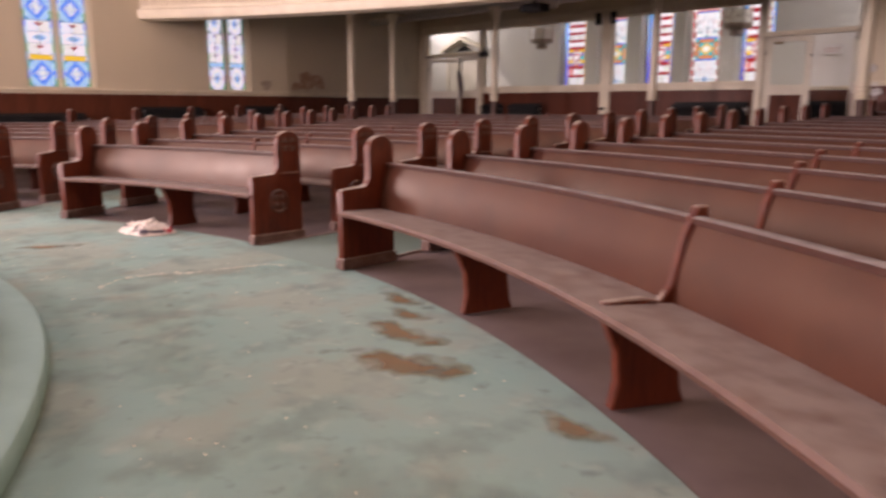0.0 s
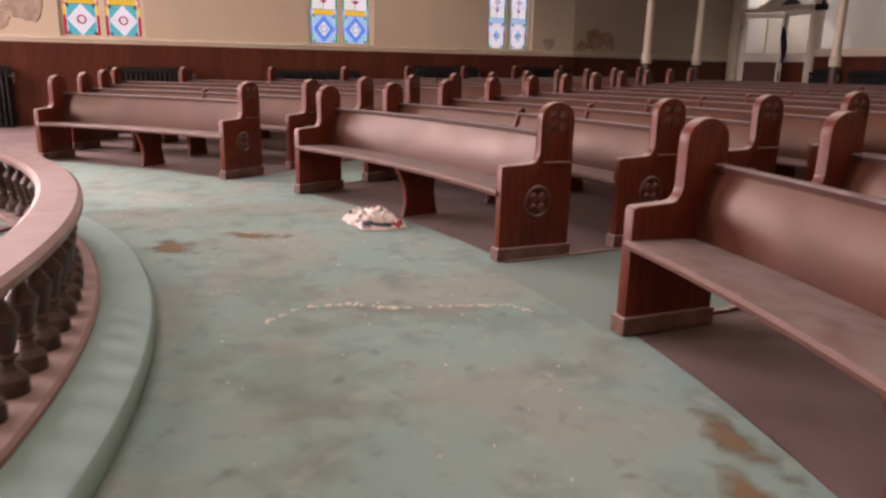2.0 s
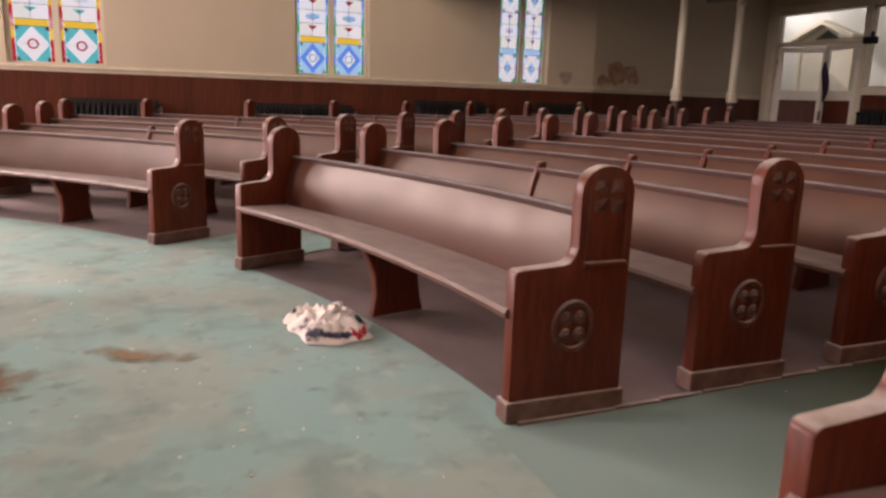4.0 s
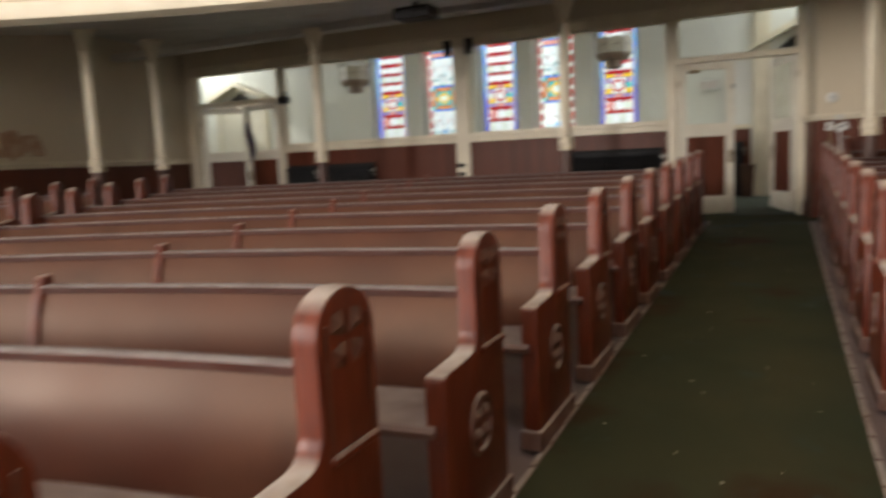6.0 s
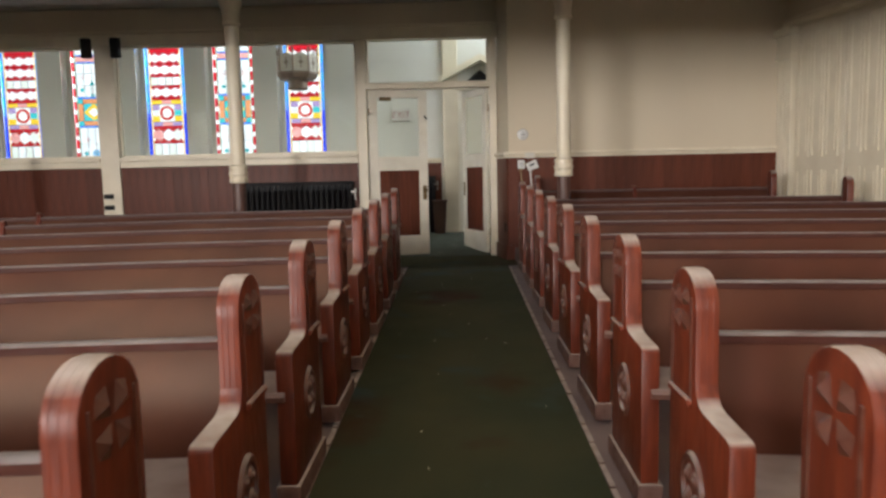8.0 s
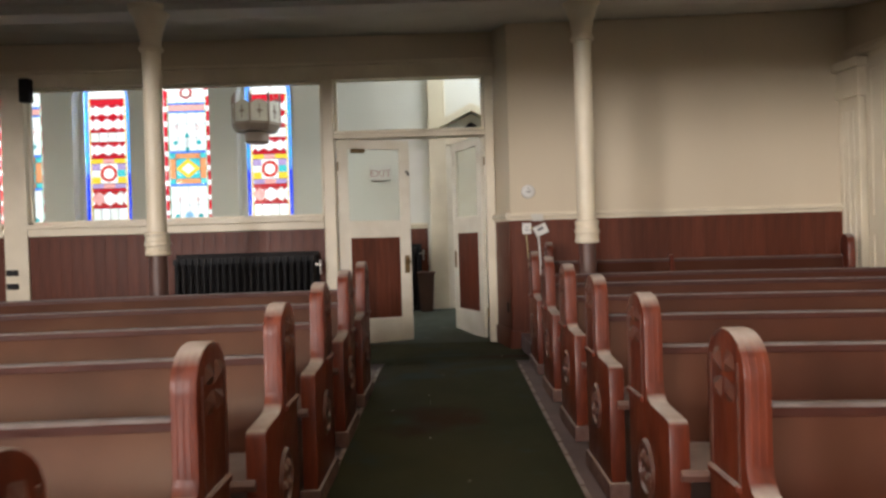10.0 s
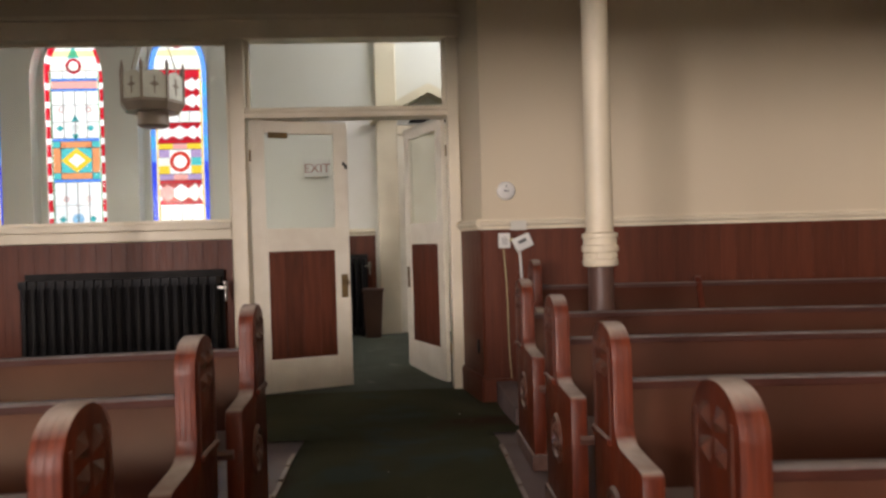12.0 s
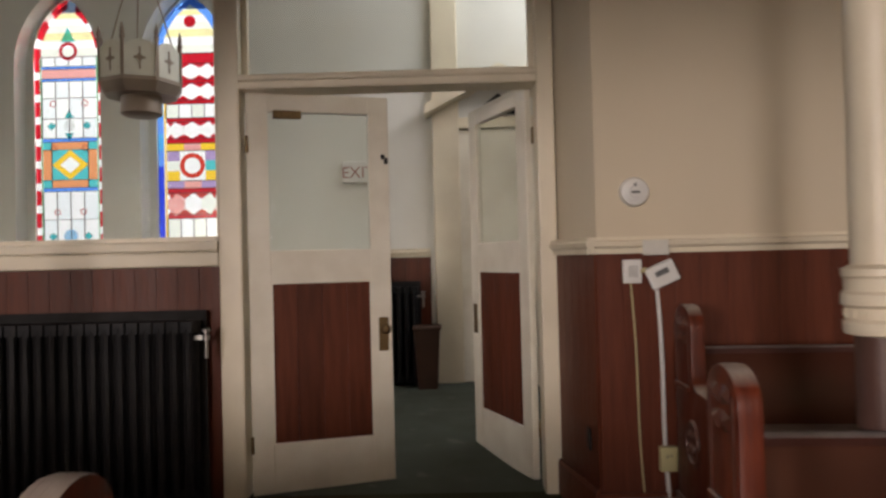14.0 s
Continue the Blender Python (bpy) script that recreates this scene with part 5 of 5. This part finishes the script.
# ---- fittings under the balcony ----
for x, y, zc in ((-8.88, 11.6, 3.185), (-5.65, 11.6, 3.125), (-2.42, 11.5, 3.13)):
    cl = thing("ceiling_light", (x, y, zc), "round white flush ceiling light, switched off", "lamp", "ceiling lights under the balcony")
    part("base", lathe(bmesh.new(), [(0.13, 0.05), (0.13, 0.012), (0.21, 0.005), (0.215, -0.045), (0.19, -0.055)], 22), PLASTIC, cl, smooth=True)
    part("diffuser", lathe(bmesh.new(), [(0.195, -0.045), (0.195, -0.12), (0.175, -0.15), (0.05, -0.165), (0.001, -0.165)], 22), LANTERN, cl, "frosted glass diffuser", smooth=True)
proj = thing("projector", (-8.60, 10.88, 2.875), "dark projector hung under the balcony", "projector")
part("case", bevelled(boxes((-0.22, 0.22, -0.15, 0.15, 0.0, 0.13)), 0.02, 2), IRON, proj)
part("lens", lathe(bmesh.new(), [(0.045, -0.02), (0.045, 0.03)], 14, (0.1, -0.155, 0.06)), DARK, proj)
part("mount", lathe(bmesh.new(), [(0.03, 0.13), (0.03, 0.19)], 10), IRON, proj)
for x in (-10.30, -9.88):
    sp = thing("speaker", (x, BACK - 0.055, 3.12), "small black loudspeaker on a cream post", "speaker", "loudspeakers on the post")
    part("case", bevelled(boxes((-0.06, 0.06, -0.10, 0.0, 0, 0.27)), 0.008, 1), IRON, sp)
    part("grille", boxes((-0.05, 0.05, -0.104, -0.1005, 0.015, 0.255)), DARK, sp)
sp = thing("wall_speaker", (-13.98, BACK - 0.052, 2.55), "small dark camera-like speaker on a post", "speaker")
part("case", bevelled(boxes((-0.12, 0.12, -0.14, 0, 0, 0.14)), 0.02, 2), IRON, sp)
part("bracket", boxes((-0.02, 0.02, -0.06, 0, 0.14, 0.24)), IRON, sp)
for z in (0.96, 1.12):
    ob = thing("junction_box", (-10.13, BACK - 0.02, z), "small dark box on the wainscot", "box", "boxes on the wainscot")
    part("box_body", bevelled(boxes((-0.08, 0.06, -0.05, 0, 0, 0.07)), 0.006, 1), IRON, ob)
pn = thing("hanging_pennant", (-15.15, BACK + 0.16, 1.42), "dark red and blue pennant hanging on the far door", "pennant")
bm = sheet(lambda u, v: ((u - 0.5) * (0.05 + 0.2 * math.sin(math.pi * (1 - v)) * (0.5 + 0.5 * v)) + 0.05 * math.sin(5 * v), -0.006 - 0.012 * math.sin(9 * u + 4 * v) ** 2, 0.84 * v), 6, 14)
part("cloth", bm, material("dark_red_cloth", (0.05, 0.008, 0.012), 0.9, second=(0.02, 0.03, 0.09), scale=5), pn)

# ---- north-east wall and its small things ----
sd = thing("smoke_detector", (-4.18, 14.958, 1.89), "round white smoke detector on the cream wall", "detector")
bm = lathe(bmesh.new(), [(0.075, 0), (0.075, 0.012), (0.068, 0.03), (0.05, 0.036)], 28)
lathe(bm, [(0.03, 0.036), (0.028, 0.042)], 18)
bmesh.ops.rotate(bm, verts=bm.verts, matrix=Matrix.Rotation(radians(90), 3, "X"))
part("cover", bm, PLASTIC, sd, smooth=True)
part("indicator", boxes((-0.006, 0.006, -0.045, -0.037, 0.028, 0.042), (-0.022, 0.022, -0.0445, -0.0425, -0.008, 0.004)), INK, sd)
th = thing("thermostat", (-4.205, 14.94, 1.43), "white thermostat on the wainscot", "thermostat")
part("cover", bevelled(boxes((-0.05, 0.045, -0.03, 0, 0, 0.12)), 0.008, 2), PLASTIC, th)
part("slots", boxes(*[(-0.02 + 0.012 * i, -0.016 + 0.012 * i, -0.0315, -0.0301, 0.03, 0.09) for i in range(4)]), INK, th)
hm = thing("hanging_timer", (-4.06, 14.935, 1.47), "white digital timer hanging askew by its cable", "timer")
hm.rotation_euler = (0, radians(-24), 0)
part("case", bevelled(boxes((-0.075, 0.075, -0.04, -0.005, -0.055, 0.06)), 0.012, 2), PLASTIC, hm)
part("display", boxes((-0.035, 0.035, -0.0425, -0.0402, 0.0, 0.028)), INK, hm, "grey display")
part("knob", lathe(bmesh.new(), [(0.018, 0), (0.018, 0.02)], 12, (-0.075, -0.02, 0.05)), YELLOWED, hm)
pc = thing("paper_card", (-4.095, 14.89, 1.57), "curled paper card tucked over the rail", "card")
part("sheet", sheet(lambda u, v: (-0.065 + 0.13 * u, -0.006 * math.sin(math.pi * u), 0.075 * v), 6, 3), PAPER, pc)


def cable(name, x0, z0, x1, z1, r, mat, label):
    c = thing(name, (x0, 14.93, z1), label, "cable")
    bm = bmesh.new()
    n = 12
    rows = []
    for i in range(n + 1):
        t = i / n
        x = (x1 - x0) * t + 0.006 * math.sin(7 * t)
        z = z0 + (z1 - z0) * t - z1
        rows.append([bm.verts.new((x + r * math.cos(k * math.pi / 3), r * math.sin(k * math.pi / 3), z)) for k in range(6)])
    for a, b in zip(rows, rows[1:]):
        for k in range(6):
            bm.faces.new((a[k], a[(k + 1) % 6], b[(k + 1) % 6], b[k]))
    part("wire", bm, mat, c, smooth=True)


cable("cable_thin", -4.215, 1.43, -4.165, 0.2, 0.005, YELLOWED, "thin tan cable running down the wainscot")
cable("cable_conduit", -4.085, 1.42, -4.045, 0.2, 0.011, PLASTIC, "white cable conduit down the wainscot")
yb = thing("outlet_box", (-4.055, 14.93, 0.49), "yellowed outlet box on the cable", "outlet")
part("box_body", bevelled(boxes((-0.045, 0.045, -0.035, 0, 0, 0.125)), 0.006, 1), YELLOWED, yb)
part("sockets", boxes((-0.012, -0.007, -0.0365, -0.0352, 0.07, 0.09), (0.007, 0.012, -0.0365, -0.0352, 0.07, 0.09)), INK, yb)
ol = thing("outlet_plate", (-4.422, 15.02, 0.58), "dark outlet plate on the pier", "outlet")
part("plate", bevelled(boxes((-0.012, 0.0, -0.035, 0.035, 0, 0.11)), 0.003, 1), IRON, ol)
cl = thing("wall_clip", (-4.402, 15.33, 2.52), "small cream clip on the pier", "clip")
part("clip", bevelled(boxes((-0.02, 0.0, -0.04, 0.04, 0, 0.025)), 0.004, 1), TRIM, cl)

ex = thing("exit_sign", (-6.115, NORTH - 0.002, 2.405), "white exit sign with red letters", "sign")
part("sign_box", bevelled(boxes((-0.165, 0.165, -0.05, 0, 0, 0.225)), 0.006, 1), PLASTIC, ex)
fc = bpy.data.curves.new("letters", "FONT")
fc.body, fc.size, fc.align_x, fc.extrude = "EXIT", 0.17, "CENTER", 0.002
letters = new("letters", fc)
dg = bpy.context.evaluated_depsgraph_get()
me = bpy.data.meshes.new_from_object(letters.evaluated_get(dg))
bpy.data.objects.remove(letters)
me.materials.clear()
me.materials.append(material("faded_red_print", (0.36, 0.17, 0.15), 0.6, bump=0))
part("letters", me, None, ex, "faded red letters", m=Matrix.Translation((0, -0.053, 0.05)) @ Matrix.Rotation(radians(90), 4, "X"))

# ---- damage on the walls ----


def ragged(name, parent_m, w, h, mat, label, seed):
    """An uneven patch of broken plaster, in the plane x-z of its pose."""
    rnd = random.Random(seed)
    ob = thing(name, parent_m.translation, label, "plaster damage")
    ob.rotation_euler = parent_m.to_euler()
    n = 28
    rad = [0.72 + 0.28 * math.sin(3 * 2 * math.pi * k / n + seed) * rnd.random() + 0.18 * rnd.random() for k in range(n)]
    bm = bmesh.new()
    rings = []
    for s, d in ((1.0, 0.0), (0.93, -0.012), (0.6, -0.006), (0.3, -0.010)):
        rings.append([bm.verts.new((0.5 * w * s * rad[k] * math.cos(2 * math.pi * k / n), d + 0.004 * rnd.random(), 0.5 * h * s * rad[k] * math.sin(2 * math.pi * k / n))) for k in range(n)])
    for a, b in zip(rings, rings[1:]):
        for k in range(n):
            bm.faces.new((a[k], a[(k + 1) % n], b[(k + 1) % n], b[k]))
    bm.faces.new(rings[-1])
    part("broken_plaster", bm, mat, ob)


nw = Vector((-16.72 - WEST, 15.5 - 10.15, 0)).normalized()
nw_turn = Matrix.Rotation(math.atan2(nw.y, nw.x), 4, "Z")
for t, z, w, h, sd_, mt in ((0.75, 1.84, 1.0, 0.5, 1, TORN), (0.30, 1.68, 0.5, 0.22, 2, TORN), (1.12, 1.78, 0.35, 0.42, 3, TORN)):
    p = Vector((WEST, 10.15, 0)) + nw * t
    ragged("torn_plaster", Matrix.Translation((p.x + 0.004, p.y, z)) @ nw_turn, w, h, mt, "torn brown plaster on the cream wall", sd_)
PEEL = material("peeling_plaster", (0.34, 0.27, 0.21), 0.95, second=(0.47, 0.38, 0.30), scale=9, bump=0.6, bump_scale=40)
for y, z, w, h, sd_ in ((-0.15, 2.05, 0.75, 0.75, 5), (9.55, 1.70, 0.35, 0.28, 6), (-0.6, 1.8, 0.5, 0.5, 8)):
    ragged("peeling_plaster", Matrix.Translation((WEST + 0.004, y, z)) @ Matrix.Rotation(radians(90), 4, "Z"), w, h, PEEL, "peeling stained plaster on the west wall", sd_)

# ---- chancel things ----
lec = thing("lectern", (-8.03, 0.10, 0.11), "orange oak lectern behind the altar rail", "lectern")
lec.rotation_euler = (0, 0, radians(18))
part("body", bevelled(boxes((-0.28, 0.28, -0.24, 0.24, 0.06, 0.86)), 0.012, 2), OAK, lec)
part("plinth", bevelled(boxes((-0.31, 0.31, -0.27, 0.27, 0, 0.06)), 0.01, 1), OAK, lec)
part("top", bevelled(boxes((-0.33, 0.33, -0.29, 0.29, 0.86, 0.895)), 0.01, 1), OAK, lec)
part("door_panel", bevelled(boxes((0.28, 0.295, -0.2, 0.2, 0.12, 0.74)), 0.006, 1), OAK, lec)
part("pull", lathe(bmesh.new(), [(0.02, -0.03), (0.022, 0.03)], 10, (0.305, 0.15, 0.42)), BRASS, lec, "brass pull")
fb = thing("fallen_board", (-6.75, 0.25, 0.112), "dark board lying on the platform", "board")
fb.rotation_euler = (0, 0, radians(-35))
part("board_body", bevelled(boxes((-0.5, 0.5, -0.12, 0.12, 0, 0.02)), 0.005, 1), PEW_END, fb)

# ---- cloth on the carpet ----
cl = thing("crumpled_cloth", (-7.02, 3.06, 0.008), "crumpled white cloth with dark pattern on the carpet", "cloth")
cl.scale = (1.12, 1.12, 0.82)
rnd = random.Random(4)


def crumple(cx, cy, w, d, h, seed):
    bm = bmesh.new()
    nu, nv = 30, 24
    grid = []
    for i in range(nu + 1):
        col = []
        for j in range(nv + 1):
            u, v = i / nu * 2 - 1, j / nv * 2 - 1
            rr = math.hypot(u, v)
            wob = noise.noise(Vector((u * 1.7 + seed, v * 1.7, seed)))
            e = 1 + 0.35 * noise.noise(Vector((math.atan2(v, u) * 1.3, seed, 2)))
            fall = max(0.0, 1 - (max(abs(u), abs(v)) ** 2.2))
            z = h * fall * (0.45 + 0.9 * abs(noise.noise(Vector((u * 2.6, v * 2.6, seed + 9)))) + 0.4 * abs(noise.noise(Vector((u * 6, v * 6, seed + 3)))) + 0.3 * wob)
            col.append(bm.verts.new((cx + w * u * e * (1 - 0.2 * abs(v)), cy + d * v * e * (1 - 0.2 * abs(u)), max(0.004, z + 0.006))))
        grid.append(col)
    for i in range(nu):
        for j in range(nv):
            bm.faces.new((grid[i][j], grid[i + 1][j], grid[i + 1][j + 1], grid[i][j + 1]))
    return bm


part("cloth_body", crumple(0, 0, 0.24, 0.19, 0.17, 3.0), CLOTH, cl, smooth=True)
part("cloth_fold", crumple(-0.13, -0.1, 0.13, 0.1, 0.12, 7.0), CLOTH, cl, smooth=True)
part("cloth_lining", crumple(0.15, 0.08, 0.06, 0.05, 0.10, 5.0), CLOTH_RED, cl, "red patch of the cloth", smooth=True)

# ---- stains and dust on the carpet ----


def stain_material(name, color, second, dense):
    m = material(name, color, 0.95, second=second, scale=5, bump=0.5, bump_scale=220, gloss=0.12)
    N, L = m.node_tree.nodes, m.node_tree.links
    tc, ln, nz, ma, rp = N.new("ShaderNodeTexCoord"), N.new("ShaderNodeVectorMath"), N.new("ShaderNodeTexNoise"), N.new("ShaderNodeMath"), N.new("ShaderNodeMapRange")
    ln.operation = "LENGTH"
    sub = N.new("ShaderNodeVectorMath")
    sub.operation = "SUBTRACT"
    sub.inputs[1].default_value = (0.5, 0.5, 0.5)
    L.new(tc.outputs["Generated"], sub.inputs[0])
    fl = N.new("ShaderNodeVectorMath")
    fl.operation = "MULTIPLY"
    fl.inputs[1].default_value = (2, 2, 0)
    L.new(sub.outputs[0], fl.inputs[0])
    L.new(fl.outputs[0], ln.inputs[0])
    nz.inputs["Scale"].default_value, nz.inputs["Detail"].default_value = 5.5, 7
    L.new(tc.outputs["Object"], nz.inputs["Vector"])
    ma.operation = "MULTIPLY_ADD"
    ma.inputs[1].default_value, ma.inputs[2].default_value = 2.2, -0.55
    L.new(nz.outputs[0], ma.inputs[0])
    diff = N.new("ShaderNodeMath")
    diff.operation = "SUBTRACT"
    L.new(ma.outputs[0], diff.inputs[0])
    L.new(ln.outputs["Value"], diff.inputs[1])
    rp.inputs[1].default_value, rp.inputs[2].default_value, rp.inputs[3].default_value, rp.inputs[4].default_value = -0.15, 0.35, 0.0, dense
    L.new(diff.outputs[0], rp.inputs[0])
    L.new(rp.outputs[0], N["Principled BSDF"].inputs["Alpha"])
    return m


ST_TAN = stain_material("tan_stain", (0.30, 0.17, 0.09), (0.22, 0.17, 0.10), 0.72)
ST_OLIVE = stain_material("olive_stain", (0.17, 0.165, 0.12), (0.22, 0.23, 0.18), 0.13)
count = 0
for x, y, w, h, turn, mt, lab in (
        (-3.47, 3.19, 0.62, 0.26, 4, ST_TAN, "tan"), (-3.19, 3.00, 0.50, 0.24, 12, ST_TAN, "tan"), (-2.98, 2.74, 0.92, 0.34, 6, ST_TAN, "tan"), (-2.60, 2.43, 1.0, 0.44, 27, ST_TAN, "tan"), (-2.42, 2.5, 0.6, 0.4, 10, ST_OLIVE, "olive"),
        (-6.72, 1.58, 0.55, 0.5, 40, ST_TAN, "tan"), (-6.9, 2.1, 0.7, 0.26, 70, ST_TAN, "tan"), (-4.4, 1.9, 1.6, 0.9, 20, ST_OLIVE, "olive"), (-3.4, 1.6, 1.2, 0.8, 0, ST_OLIVE, "olive"), (-5.6, 2.0, 1.4, 0.7, 40, ST_OLIVE, "olive"),
        (-4.9, 2.75, 1.3, 0.5, 60, ST_OLIVE, "olive"), (-1.8, 1.6, 1.2, 0.6, 20, ST_OLIVE, "olive"), (-1.62, 2.43, 0.5, 0.24, 10, ST_TAN, "tan"),
        (-1.35, 1.9, 0.6, 0.25, 40, ST_OLIVE, "olive")):
    count += 1
    zz = 0.009 + 0.0006 * count
    ob = thing("carpet_stain", (x, y, zz), {"tan": "brown dirt stain on the green carpet", "olive": "dull olive patch on the green carpet"}[lab], "stain", "stains on the carpet")
    ob.rotation_euler = (0, 0, radians(turn))
    part("patch", sheet(lambda u, v: ((u - 0.5) * w, (v - 0.5) * h, 0), 2, 2), mt, ob)
streak = thing("plaster_streak", (-5.0, 2.6, 0.019), "thin crooked streak of pale plaster dust on the carpet", "debris")
rnd = random.Random(21)
way = [Vector(p) for p in ((-5.06, 1.9), (-5.22, 2.10), (-5.21, 2.34), (-5.08, 2.52), (-5.01, 2.80), (-4.93, 3.10), (-4.79, 3.17))]
for p, q in zip(way, way[1:]):
    bm = bmesh.new()
    n = 14
    prev = None
    for i in range(n + 1):
        c = p.lerp(q, i / n) - Vector((-5.0, 2.6))
        side = Vector((p.y - q.y, q.x - p.x)).normalized()
        c += side * (0.010 * math.sin(i * 1.3 + p.x * 9) + rnd.uniform(-0.008, 0.008))
        w = rnd.choice((0.003, 0.005, 0.008, 0.012, 0.02)) * (1.6 if p.y < 2.6 and p.y > 2.2 else 1.0)
        ring = [bm.verts.new((c.x + side.x * w * k, c.y + side.y * w * k, h)) for k, h in ((-1, 0.0), (0, 0.0015), (1, 0.0))]
        if prev and rnd.random() > 0.3:
            bm.faces.new((prev[0], prev[1], ring[1], ring[0]))
            bm.faces.new((prev[1], prev[2], ring[2], ring[1]))
        prev = ring
    part("dust_ridge", bm, PLASTER_DUST, streak)
rnd = random.Random(11)
bm = bmesh.new()
for k in range(150):
    a, r = rnd.uniform(-40, 32), rnd.uniform(6.0, 7.6)
    p = polar(a, r)
    if math.hypot(p.x - STEP_C[0], p.y - STEP_C[1]) < STEP_R + 0.05:
        continue
    s = rnd.uniform(0.003, 0.007)
    box(bm, -s, s, -s * 0.6, s * 0.6, 0, s * 0.5, Matrix.Translation((p.x, p.y, 0.007)) @ Matrix.Rotation(rnd.uniform(0, 3), 4, "Z"))
for k in range(34):
    x, y, s = rnd.uniform(-5.6, -4.55), rnd.uniform(4, 15.2), rnd.uniform(0.002, 0.005)
    box(bm, -s, s, -s, s, 0, s * 0.5, Matrix.Translation((x, y, rise(x, y) + 0.014)))
tagged(part("plaster_crumbs", bm, PLASTER_DUST), "small pale plaster crumbs scattered on the carpet", "debris", kind="stuff")
